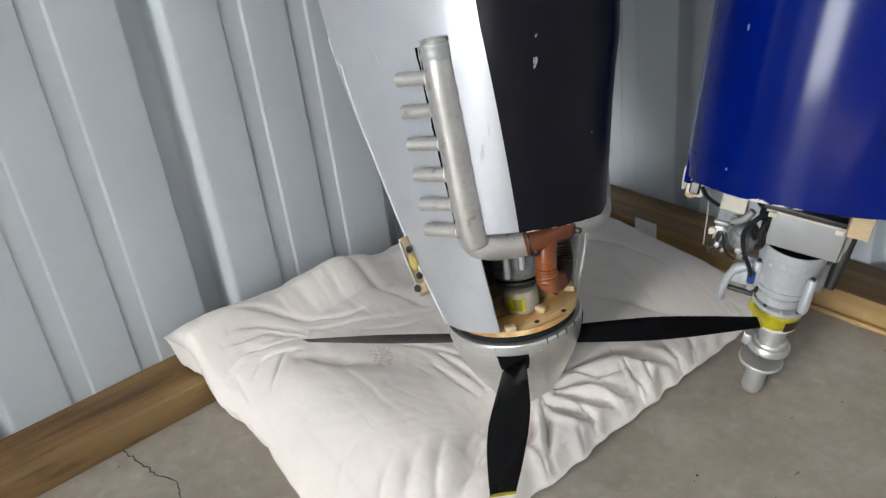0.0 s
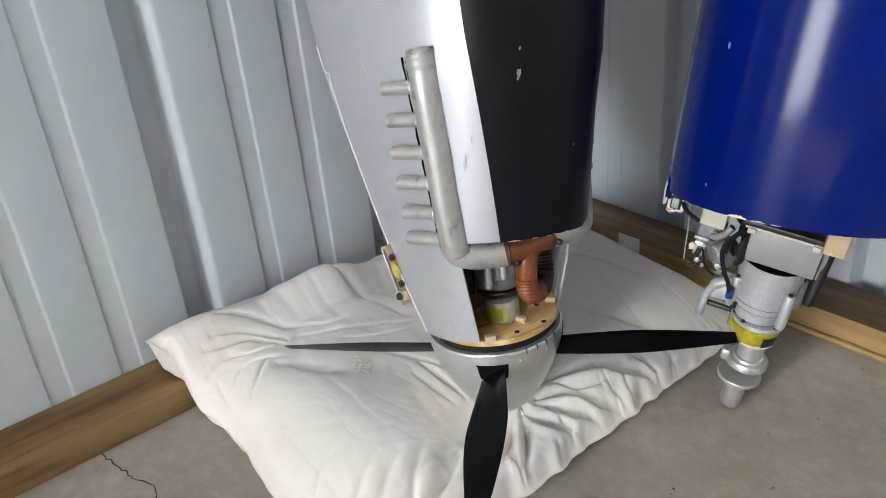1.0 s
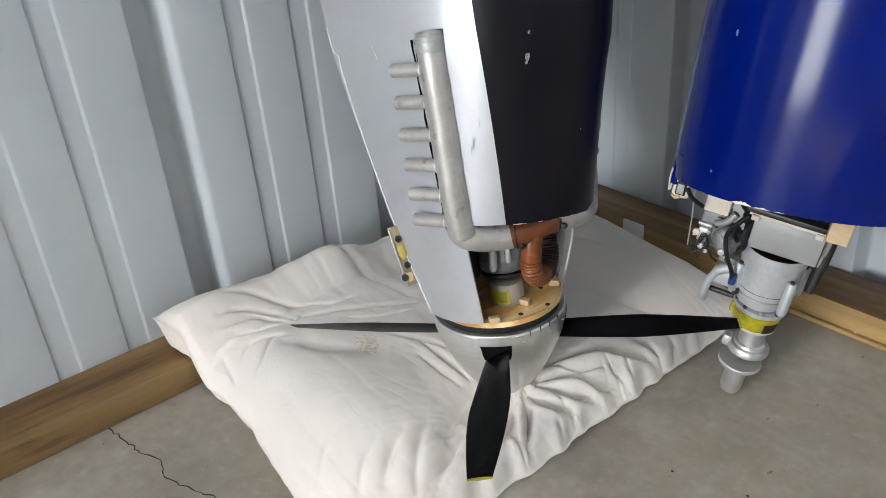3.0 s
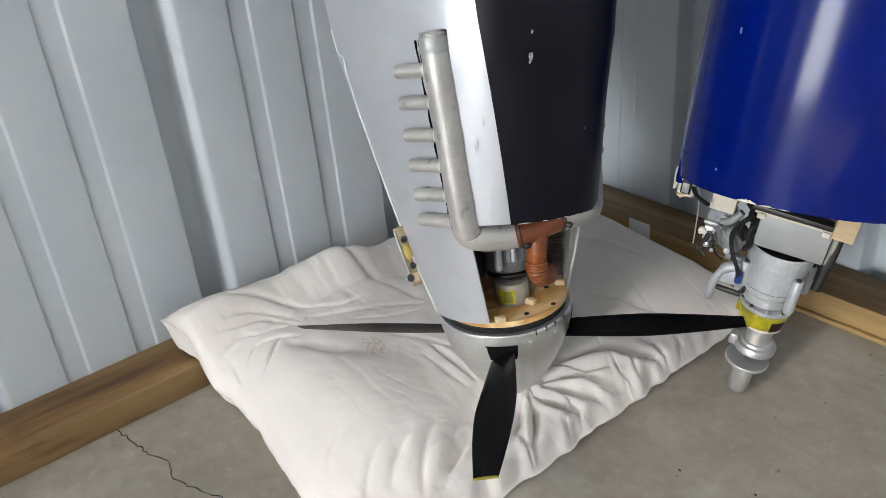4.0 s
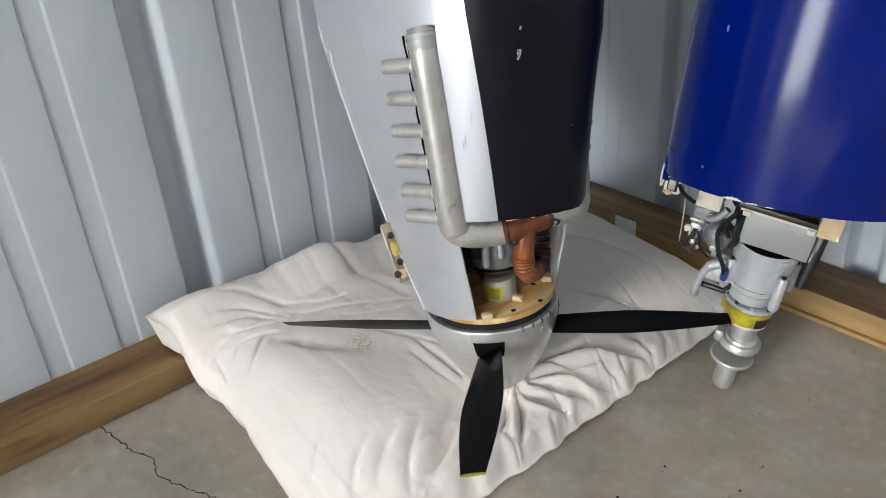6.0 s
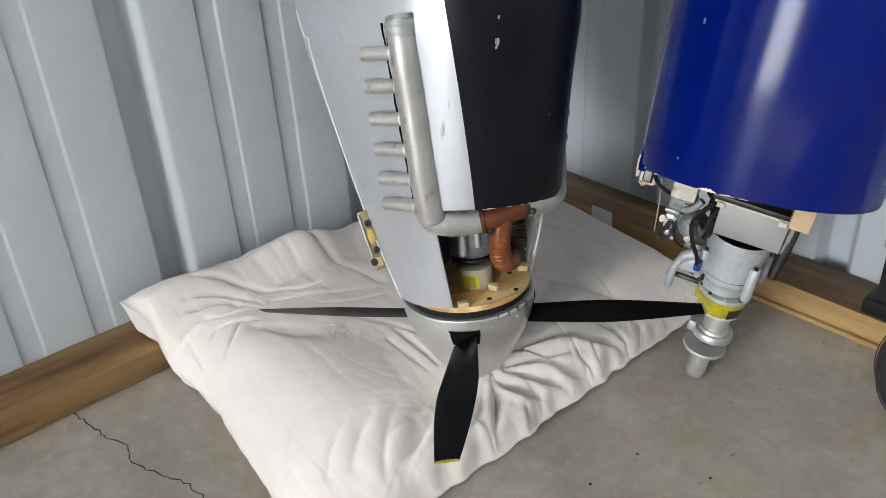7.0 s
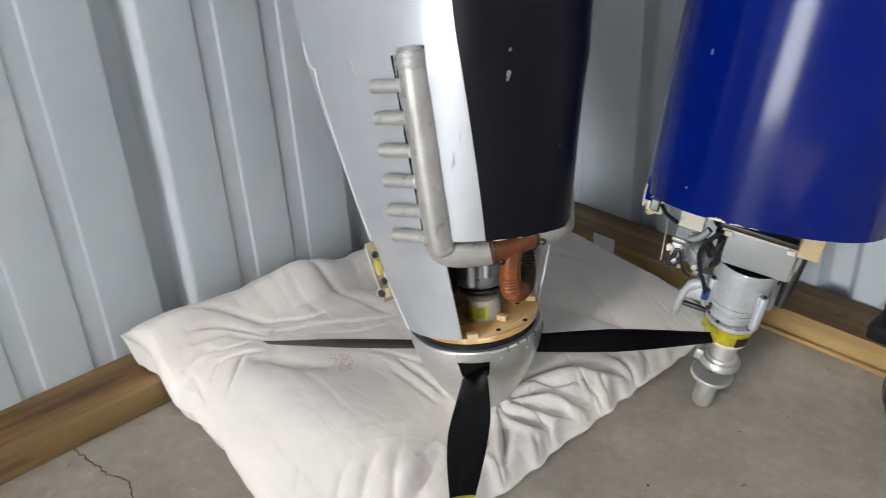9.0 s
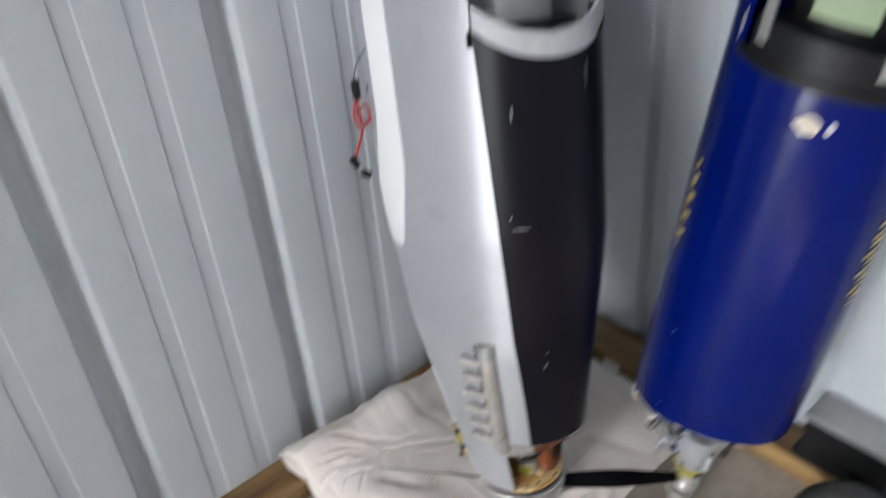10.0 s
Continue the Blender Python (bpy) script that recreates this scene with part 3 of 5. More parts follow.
def build_pillow():
    nx, ny = 350, 450
    A, B = np.meshgrid(np.linspace(-1, 1, nx + 1), np.linspace(-1, 1, ny + 1))
    # corners drawn out into ears, long sides drawn in
    ears = (np.abs(A) * np.abs(B)) ** 3
    X = (PX0 + PX1) / 2 + A * (PX1 - PX0) / 2 * (1 - 0.03 * (1 - B ** 2) * (A < 0)) - 0.006 * ears * np.sign(A) * (A > 0)
    Y = (PY0 + PY1) / 2 + B * (PY1 - PY0) / 2 * (1 + 0.075 * ears)
    Y -= 0.024 * soft((X - 0.17) / 0.25) * soft((-B - 0.3) / 0.7) * (1 - soft((X - 0.40) / 0.10))
    inner = np.clip(1 - np.abs(A) ** 3, 0, 1) ** 0.5 * np.clip(1 - np.abs(B) ** 4, 0, 1) ** 0.5
    on_plate = soft((0.135 - X) / 0.06)
    low = 0.003 + 0.041 * on_plate
    seam = low + 0.020 + 0.012 * on_plate - 0.015 * soft((A - 0.5) / 0.4) + 0.014 * on_plate * soft((-B - 0.55) / 0.45) - 0.012 * on_plate * soft((B + 0.25) / 0.2)

    def bump(x, y, sx, sy):
        return np.exp(-((X - x) / sx) ** 2 - ((Y - y) / sy) ** 2)

    H = 0.058 * inner
    H += inner * (0.002 * bump(0.12, -0.53, 0.08, 0.10) + 0.052 * bump(0.28, -0.24, 0.14, 0.09)
                  + 0.004 * bump(0.125, -0.550, 0.05, 0.05) - 0.012 * bump(0.07, -0.62, 0.04, 0.06) + 0.018 * bump(0.36, -0.69, 0.15, 0.09) + 0.018 * bump(0.20, -0.71, 0.10, 0.06) + 0.030 * bump(0.46, -0.42, 0.05, 0.10) + 0.020 * bump(0.485, -0.56, 0.025, 0.08)
                  + 0.014 * bump(0.47, -0.66, 0.04, 0.06))
    H -= inner * (0.020 * bump(0.445, -0.540, 0.045, 0.055) + 0.016 * bump(0.43, -0.56, 0.09, 0.09))
    # the far wall side lies lower, behind a deep fold
    H -= 0.036 * soft((Y + 0.535 - 0.16 * (X - 0.07)) / 0.11) * soft((0.27 - X) / 0.14) * inner
    # trough under the blade that lies on the cloth
    CREASES.append((0.010, 0.020, np.array([(0.275 - 0.070 * k / 10, -0.629 - 0.041 * k / 10) for k in range(11)])))
    cut = np.zeros(X.shape)
    for depth, width, pts in CREASES:
        best, turn = np.full(X.shape, 9.0), np.zeros(X.shape)
        for (x0, y0), (x1, y1) in zip(pts, pts[1:]):
            dx, dy = x1 - x0, y1 - y0
            t = np.clip(((X - x0) * dx + (Y - y0) * dy) / (dx * dx + dy * dy + 1e-12), 0, 1)
            away = np.hypot(X - x0 - t * dx, Y - y0 - t * dy)
            turn = np.where(away < best, np.sign((X - x0) * dy - (Y - y0) * dx), turn)
            best = np.minimum(best, away)
        ends = np.minimum(np.hypot(X - pts[0][0], Y - pts[0][1]), np.hypot(X - pts[-1][0], Y - pts[-1][1]))
        fade = 0.35 + 0.65 * soft(ends / 0.03)
        wide = pts[:, 0].max() > 0.465
        front = pts[:, 0].mean() > 0.36 and pts[:, 1].mean() < -0.60
        width *= 0.85 if front else 0.66 if wide else 0.55
        # a fold that faces the room hangs over its crease: gentle on one side, steep on the other
        lean = np.where(turn > 0, 0.75, 1.9) if wide and not front else 1.0
        deep = depth * (0.9 if front else 1.05 if wide else 1.0) / (1 + (best / (0.85 * width * lean)) ** 2) ** 1.5 * fade
        cut += deep
        H -= deep * np.clip(inner * 2.6, 0, 1)
        H += (np.where(turn > 0, 0.32, 0.0) if wide else 0.03) * depth * np.exp(-((best - 2.6 * width) / (1.5 * width)) ** 2) * fade * np.clip(inner * 2.6, 0, 1)
    N1 = np.array([[noise.noise((x * 9, y * 9, 2.0)) for x, y in zip(xr, yr)] for xr, yr in zip(X, Y)])
    N2 = np.array([[noise.noise((x * 34 + 0.4 * y, y * 26, 7.0)) for x, y in zip(xr, yr)] for xr, yr in zip(X, Y)])
    H += (0.0030 * N1 + 0.0006 * N2) * inner
    # fine creases that run out from the spinner
    D, T = np.hypot(X - 0.44, Y + 0.54), np.arctan2(Y + 0.54, X - 0.44)
    F = np.array([[1 - abs(noise.noise((9 * math.cos(t) + 3 * d, 9 * math.sin(t), 6 * d))) * 2.2 for t, d in zip(tr, dr)] for tr, dr in zip(T, D)])
    side = 0.08 + 0.35 * soft((X - 0.40) / 0.06)
    H += 0.0034 * np.clip(F, -1, 1) * side * inner * soft((D - 0.03) / 0.05) * (1 - 0.6 * soft((D - 0.2) / 0.15))
    G = np.array([[1 - abs(noise.noise((x * 16 + 3 * noise.noise((x * 6, y * 6, 0)), y * 30, 3.0))) * 2.5 for x, y in zip(xr, yr)] for xr, yr in zip(X, Y)])
    H += 0.0006 * np.clip(G, -1, 1) * inner
    rim = np.clip(np.minimum(1 - np.abs(A), (1 - np.abs(B)) * 1.35) / 0.05, 0, 1)
    Z = seam + np.maximum(H, 0.001) * soft(rim * 0.5 + 0.5 * rim) + 0.004 * N1 * (1 - rim)
    # scallops along the hem
    S = np.array([[noise.noise((x * 40, y * 40, 11.0)) for x, y in zip(xr, yr)] for xr, yr in zip(X, Y)])
    X = X + 0.006 * S * np.sign(A) * soft((np.abs(A) - 0.86) / 0.14) - 0.35 * np.minimum(cut, 0.014) * soft((A - 0.80) / 0.20)
    Y = Y + 0.004 * S * np.sign(B) * soft((np.abs(B) - 0.90) / 0.10)
    ZB = np.minimum(low + (seam - low) * (1 - soft(rim * 1.4)), Z - 0.0015)
    bm = bmesh.new()
    top = [[bm.verts.new((X[j, i], Y[j, i], Z[j, i])) for i in range(nx + 1)] for j in range(ny + 1)]
    bot = [[top[j][i] if i in (0, nx) or j in (0, ny) else bm.verts.new((X[j, i], Y[j, i], ZB[j, i])) for i in range(nx + 1)] for j in range(ny + 1)]
    for j in range(ny):
        for i in range(nx):
            bm.faces.new((top[j][i], top[j][i + 1], top[j + 1][i + 1], top[j + 1][i]))
            bm.faces.new((bot[j][i], bot[j + 1][i], bot[j + 1][i + 1], bot[j][i + 1]))
    ob = part("pillow", bm, COTTON)
    return tagged(ob, "cream cotton pillow, creased and lightly stained, lying on the floor", "pillow")


build_pillow()

# ---------------------------------------------------------------- silver aircraft model, nose down
SP, SN = Vector((0.4246, -0.5263, 0.1558)), Vector((-0.2307, 0.1674, 0.9585)).normalized()
su = Vector((0, 1, 0)).cross(SN).normalized()
sw = SN.cross(su)
TOP_AZ = radians(-5)
sx = (math.cos(TOP_AZ) * su + math.sin(TOP_AZ) * sw).normalized()
sy = SN.cross(sx)
SILVER_M = Matrix(((sx.x, sy.x, SN.x, SP.x), (sx.y, sy.y, SN.y, SP.y), (sx.z, sy.z, SN.z, SP.z), (0, 0, 0, 1)))
# station: height along the axis, top, half width, bottom
STATIONS = [(0.0, 0.068, 0.068, 0.068), (0.06, 0.092, 0.083, 0.100), (0.122, 0.115, 0.095, 0.128), (0.28, 0.158, 0.122, 0.195), (0.45, 0.175, 0.135, 0.235), (0.75, 0.185, 0.14, 0.26), (0.9, 0.185, 0.139, 0.222), (1.3, 0.175, 0.12, 0.10)]


def station(h):
    for a, b in zip(STATIONS, STATIONS[1:]):
        if h <= b[0]:
            s = max(0, (h - a[0]) / (b[0] - a[0]))
            return [p + (q - p) * s for p, q in zip(a[1:], b[1:])]
    return STATIONS[-1][1:]


def hull(h, deg, out=0.0):
    """A point of the silver hull: height along its axis, degrees round it from its top."""
    top, wide, low = station(h)
    if 0 < (deg + 360) % 360 < 180:
        wide *= 1 - 0.15 * min(1, max(0, (h - 0.08) / 0.06)) - 0.08 * min(1, max(0, (h - 0.14) / 0.35))
    a = radians(deg)
    c, s = math.cos(a), math.sin(a)
    p = 2.3 if h > 0.1 else 2.0 + 3 * max(h, 0)
    r = ((abs(c) / (top if c > 0 else low)) ** p + (abs(s) / wide) ** p) ** (-1 / p) + out
    turn = (deg + 180) % 360 - 180
    if 0 < turn < 90:
        r -= 0.0228 * math.exp(-((h - 0.275) / 0.09) ** 2) * math.sin(math.pi * min(1, turn / 50) / 2) ** 2
    return Vector((r * c, r * s, h))


def hull_sheet(h0, h1, d0, d1, out, thick, nh=24, nd=40):
    """A skin over the hull; d0 and d1 may be functions of the height, h0 of the angle's share."""
    rows = []
    for i in range(nh + 1):
        row = []
        for k in range(nd + 1):
            s = k / nd
            lo = h0(s) if callable(h0) else h0
            hi = h1(s) if callable(h1) else h1
            h = lo + (hi - lo) * i / nh
            a = d0(h) if callable(d0) else d0
            c = d1(h) if callable(d1) else d1
            row.append(hull(h, a + (c - a) * s, out))
        rows.append(row)
    bm = grid_bm(rows)
    bmesh.ops.recalc_face_normals(bm, faces=bm.faces)
    bmesh.ops.solidify(bm, geom=bm.faces[:], thickness=thick)
    return bm


def cockpit_h(deg):
    return 0.682 + 0.036 * min(1.6, ((deg + 13) / 29) ** 2)


def edge_left(h):
    return -29.0 - 38 * (h - 0.122) if h < 0.30 else -35.8 - 18.5 * (h - 0.30)


silver = thing("model_aircraft", SILVER_M, "silver wingless scale aircraft model standing nose down on a pillow", "model aircraft")
part("nose_shell", hull_sheet(0.012, 0.1125, -57, -281, 0.0, 0.0025, 12, 72), SILVER, silver)
part("side_shell", hull_sheet(0.112, 1.3, -57, -303, 0.0, 0.0025, 40, 80), SILVER, silver, "dull silver shell of sides and belly")
part("cheek_panel", hull_sheet(0.012, 0.106, lambda h: -47.5 - 28 * (h - 0.012), -58.5, 0.0004, 0.0022, 8, 8), SILVER, silver)
part("cheek_panel", hull_sheet(0.012, 0.112, 76.5, 80, 0.0008, 0.0030, 8, 4), PALE, silver, "pale bare edge of the cheek panel")
part("top_shell", hull_sheet(lambda s: 0.119, 0.70, -46.5, 46.5, 0.0016, 0.0028, 40, 40), SILVER, silver, "silver upper cowl with rubbed edges")
part("upper_side", hull_sheet(0.296, 0.72, -58, -46.0, 0.0012, 0.0025, 30, 8), SILVER, silver)
part("upper_side", hull_sheet(0.296, 0.72, 58, 46.0, 0.0012, 0.0025, 30, 8), SILVER, silver)
part("antiglare_panel", hull_sheet(0.1185, lambda s: cockpit_h(-43 + 86 * s) - 0.001, edge_left, lambda h: 8 - edge_left(h), 0.0034, 0.001, 40, 30), BLACK_MATT, silver, "dull black scuffed anti-glare panel")
# worn edge of the dark panel
rng = random.Random(12)
for k in range(11):
    d = rng.uniform(-29, 25)
    w, tall = rng.uniform(0.4, 2.6), rng.uniform(0.0003, 0.0009)
    rows = [[hull(0.1186 + hh, d + w * q, 0.0046) for q in (0, 0.33, 0.67, 1)] for hh in (0, tall)]
    part("paint_chip", grid_bm(rows), PALE, silver, "white chip along the paint edge", smooth=False)


def mark(name, h, deg, dh, dd, out, mat, parent, n=5, seed=1):
    """A small paint mark on the hull, as a ragged patch."""
    rg = random.Random(seed)
    bm = bmesh.new()
    c = bm.verts.new(hull(h, deg, out + 0.0002))
    ring = []
    for i in range(10):
        a = 2 * math.pi * i / 10
        q = rg.uniform(0.55, 1.0)
        ring.append(bm.verts.new(hull(h + dh * q * math.sin(a), deg + dd * q * math.cos(a), out)))
    for i in range(10):
        bm.faces.new((c, ring[i], ring[(i + 1) % 10]))
    return part(name, bm, mat, parent, smooth=False)


RUBBED = surface("rubbed_grey_primer", (0.42, 0.42, 0.44), (0.16, 0.16, 0.17), scale=420, amount=2.0, rough=0.6)
for h, d, dh, dd, s in ((0.286, -20, 0.0020, 0.55, 1), (0.2665, -20.5, 0.005, 0.75, 2), (0.262, -20.8, 0.002, 0.5, 6), (0.485, -33, 0.003, 0.5, 3), (0.62, -30, 0.012, 0.35, 4), (0.655, 2, 0.02, 0.3, 5), (0.20, 2, 0.0015, 0.3, 7)):
    mark("scuff", h, d, dh, dd, 0.0046, RUBBED if s < 4 else GREY_CAST, silver, seed=s)
mark("scuff", 0.47, -29, 0.0012, 5, 0.0046, GREY_CAST, silver, seed=9)
for h, d, dh, dd, s in ((0.196, -40, 0.008, 0.25, 11), (0.192, -41, 0.006, 0.2, 12), (0.215, -37, 0.006, 0.2, 13), (0.36, -46, 0.004, 0.3, 14)):
    mark("scratch", h, d, dh, dd, 0.0034 if d > -46 else 0.003, GREY_CAST, silver, seed=s)

# seam of the side panel with its notch; its edge highlight is a white line
seam_pts = [hull(h, d, 0.0012) for h, d in ((0.316, -137), (0.300, -135), (0.290, -132), (0.287, -128), (0.285, -125), (0.270, -127), (0.23, -128.5), (0.19, -127), (0.14, -124.5), (0.10, -121))]
part("panel_seam_glint", tube_bm(bend(seam_pts, 4), 0.0008, 6), PAPER, silver, "white line for the highlight on the panel edge")
part("panel_seam_glint", tube_bm([hull(0.10 - 0.088 * k / 10, -121 + 10 * k / 10, 0.0012) for k in range(11)], 0.0008, 6), PAPER, silver)
part("scratch", tube_bm([hull(0.290, -88, 0.0006), hull(0.276, -85, 0.0006)], 0.0005, 5), PALE, silver)

# wing root fairing, white
rows = []
for i in range(31):
    s = i / 30
    h = 0.412 + 0.60 * s
    row = []
    inner_d = -122 + 18 * min(1, s * 4.5) ** 0.7
    outer_d = -141 + 22 * min(1, s * 3.0) ** 0.8
    for k in range(9):
        q = k / 8
        row.append(hull(h, inner_d + (outer_d - inner_d) * q, 0.002 + 0.012 * q ** 2 * min(1, s * 6) + 0.003 * math.sin(math.pi * q)))
    rows.append(row)
bm = grid_bm(rows)
bmesh.ops.recalc_face_normals(bm, faces=bm.faces)
bmesh.ops.solidify(bm, geom=bm.faces[:], thickness=0.003)
part("wing_fairing", bm, WHITE_PAINT, silver, "white painted wing root fairing")

# cockpit opening
RIM = surface("pale_grey_paint", (0.52, 0.53, 0.54), (0.40, 0.41, 0.43), scale=12, rough=0.5, fine=0.2, fine_scale=90)


part("cockpit_rim", hull_sheet(lambda s: cockpit_h(86 * s - 43), lambda s: cockpit_h(86 * s - 43) + 0.030, -43, 43, 0.004, 0.005, 4, 30), RIM, silver, "pale grey cockpit rim")
part("cockpit_floor", hull_sheet(0.70, 1.28, -56, 56, -0.07, 0.003, 10, 20), GREY_CAST, silver)
part("cockpit_bulkhead", hull_sheet(0.715, 0.722, -44, 44, -0.035, 0.06, 2, 20), BLACK, silver)
part("cockpit_rail", hull_sheet(0.72, 1.3, -58, -44, 0.0012, 0.003, 20, 6), SILVER, silver)
part("cockpit_rail", hull_sheet(0.72, 1.3, 58, 44, 0.0012, 0.003, 20, 6), SILVER, silver)

# spinner, slot and propeller
SPIN_N = Vector((-0.07, 0.0, 0.997)).normalized()
spin_x = (sx - SPIN_N * sx.dot(SPIN_N)).normalized()
spin_y = SPIN_N.cross(spin_x)
SPIN_W = Matrix(((spin_x.x, spin_y.x, SPIN_N.x, 0.4205), (spin_x.y, spin_y.y, SPIN_N.y, -0.522), (spin_x.z, spin_y.z, SPIN_N.z, 0.166), (0, 0, 0, 1)))
SM = SILVER_M.inverted() @ SPIN_W
spin = lathe_bm([(0.062, 0.001), (0.0702, 0.001), (0.0717, -0.001), (0.0712, -0.012), (0.0675, -0.028), (0.060, -0.047), (0.049, -0.069), (0.036, -0.090), (0.019, -0.106), (0.004, -0.112)], 64, SM)
part("spinner", spin, SPUN, silver, "brushed aluminium spinner cone")
part("backplate", lathe_bm([(0.05, 0.0015), (0.0655, 0.0015), (0.0655, 0.0125), (0.05, 0.0125)], 48, SM), BLACK, silver)


def former_bm():
    """A plywood ring with bolt holes, cut away behind."""
    bm = lathe_bm([(0.0, 0.0125), (0.0680, 0.010), (0.0680, 0.016), (0.0, 0.016)], 56, SM, close=False)
    return bm


former = part("front_former", former_bm(), PLY, silver, "oiled plywood front former with bolt holes")
# dark discs on the ply stand in for shade inside its bolt holes
for x, y in ((0.0569, -0.0148), (0.0618, 0.0167), (0.030, 0.035)):
    part("bolt_hole_shade", lathe_bm([(0.0027, 0.0158), (0.0027, 0.0164), (0.0, 0.0164)], 12, SM @ Matrix.Translation((x, y, 0)), close=False), CRACK, former)
for x, y, a in ((0.0442, 0.0017, 20), (0.0500, -0.0430, 62), (0.0350, 0.0500, 40)):
    part("glue_block", box_bm((-0.0055, -0.0036, 0.0), (0.0055, 0.0036, 0.0065), 0.0012, SM @ Matrix.Translation((x, y, 0.0155)) @ pose(0, 0, 0, 0, 0, a)), BLOCK, former)
for a in (-62, -18, 8, 30):
    part("spinner_screw", lathe_bm([(0.0013, 0), (0.0013, 0.001), (0.0, 0.0014)], 8, SM @ pose(0.0712 * math.cos(radians(a)), 0.0712 * math.sin(radians(a)), -0.010, 0, 90, a), close=False), ALU, silver)
for a in (-12, -2, 8, 20):
    part("spinner_nick", box_bm((-0.0008, -0.0002, -0.003), (0.0008, 0.0002, 0.003), 0, SM @ pose(0.0714 * math.cos(radians(a)), 0.0714 * math.sin(radians(a)), -0.001, 0, 0, a)), CRACK, silver)


def blade_frame(az, cone):
    a, c = radians(az) - TOP_AZ, radians(cone)
    along = Vector((math.cos(a) * math.cos(c), math.sin(a) * math.cos(c), math.sin(c)))
    across = Vector((-math.sin(a), math.cos(a), 0))
    return along, across, along.cross(across)


def blade_ring(az, cone, length, s, grow=1.0, shift=0.0, broad=1.0, washout=8):
    along, across, up = blade_frame(az, cone)
    r = 0.040 + (length - 0.040) * s
    u = max(0.0, (s - 0.08) / 0.92)
    half = 0.0137 + 0.0094 * math.sin(math.pi * min(1, 0.10 + u * 0.62)) ** 1.1
    if s > 0.48:
        half *= 1 - 0.48 * ((s - 0.48) / 0.52) ** 1.25
    half *= broad
    tw = radians(38 - washout * s)
    ca = across * math.cos(tw) + up * math.sin(tw)
    nn = along.cross(ca)
    th = 0.0024 * max(0, 1 - s) ** 1.4 + 0.0013
    o = Vector((0, 0, -0.017)) + along * (r + shift)
    return [o + ca * (half * x * grow) + nn * (th * z * grow) for x, z in ((-1, 0), (-0.8, 0.35), (-0.4, 0.7), (0, 0.8), (0.5, 0.6), (0.85, 0.3), (1, 0), (0.6, -0.2), (0, -0.35), (-0.6, -0.25))]


def blade_bm(az, cone, length, s0=0.0, s1=1.0, n=26, grow=1.0, shift=0.0, broad=1.0, washout=8):
    bm = grid_bm([blade_ring(az, cone, length, s0 + (s1 - s0) * i / n, grow, shift, broad, washout) for i in range(n + 1)], closed=True)
    bmesh.ops.holes_fill(bm, edges=[e for e in bm.edges if e.is_boundary])
    return bm


for az, cone, length, broad, washout in ((-46.2, -10.4, 0.252, 0.98, 31), (49.4, -2.65, 0.255, 0.70, 8), (-147.9, -0.8, 0.2575, 0.9, 8)):
    blade = part("propeller_blade", blade_bm(az, cone, length, broad=broad, washout=washout), BLADE, silver, "satin black propeller blade")
    if az > -100:
        part("blade_tip", blade_bm(az, cone, length, 0.9905, 1.002, 2, 1.02, 0.0008, broad, washout), YELLOW, blade, "thin yellow painted tip")
    mid = math.degrees(radians(az) - TOP_AZ)
    # a black patch on the cone stands for the unlit blade opening
    hole = [[SM @ Vector((r * math.cos(radians(mid + a)), r * math.sin(radians(mid + a)), z)) for a in np.linspace(-wide, wide, 9)] for z, r, wide in ((-0.0097, 0.0722, 12.6), (-0.016, 0.0712, 12.6), (-0.022, 0.0696, 12.4), (-0.029, 0.0679, 11.4))]
    part("blade_slot_shade", grid_bm(hole), SLOT, silver, "black patch for the unlit blade opening in the spinner")


sector = [[SM @ Vector((r * math.cos(radians(a)), r * math.sin(radians(a)), z)) for a in range(-56, -27, 2)] for z, r in ((0.0008, 0.0722), (-0.004, 0.0722), (-0.0095, 0.0719))]
a = -54.4
part("spinner_seam", tube_bm([SM @ Vector(((r + 0.0001) * math.cos(radians(a)), (r + 0.0001) * math.sin(radians(a)), z)) for r, z in ((0.0717, -0.001), (0.0712, -0.012))], 0.0005, 6), CRACK, silver, "dark seam in the spinner")
part("slot_band", grid_bm(sector), ALU, silver, "bright band over the blade opening")

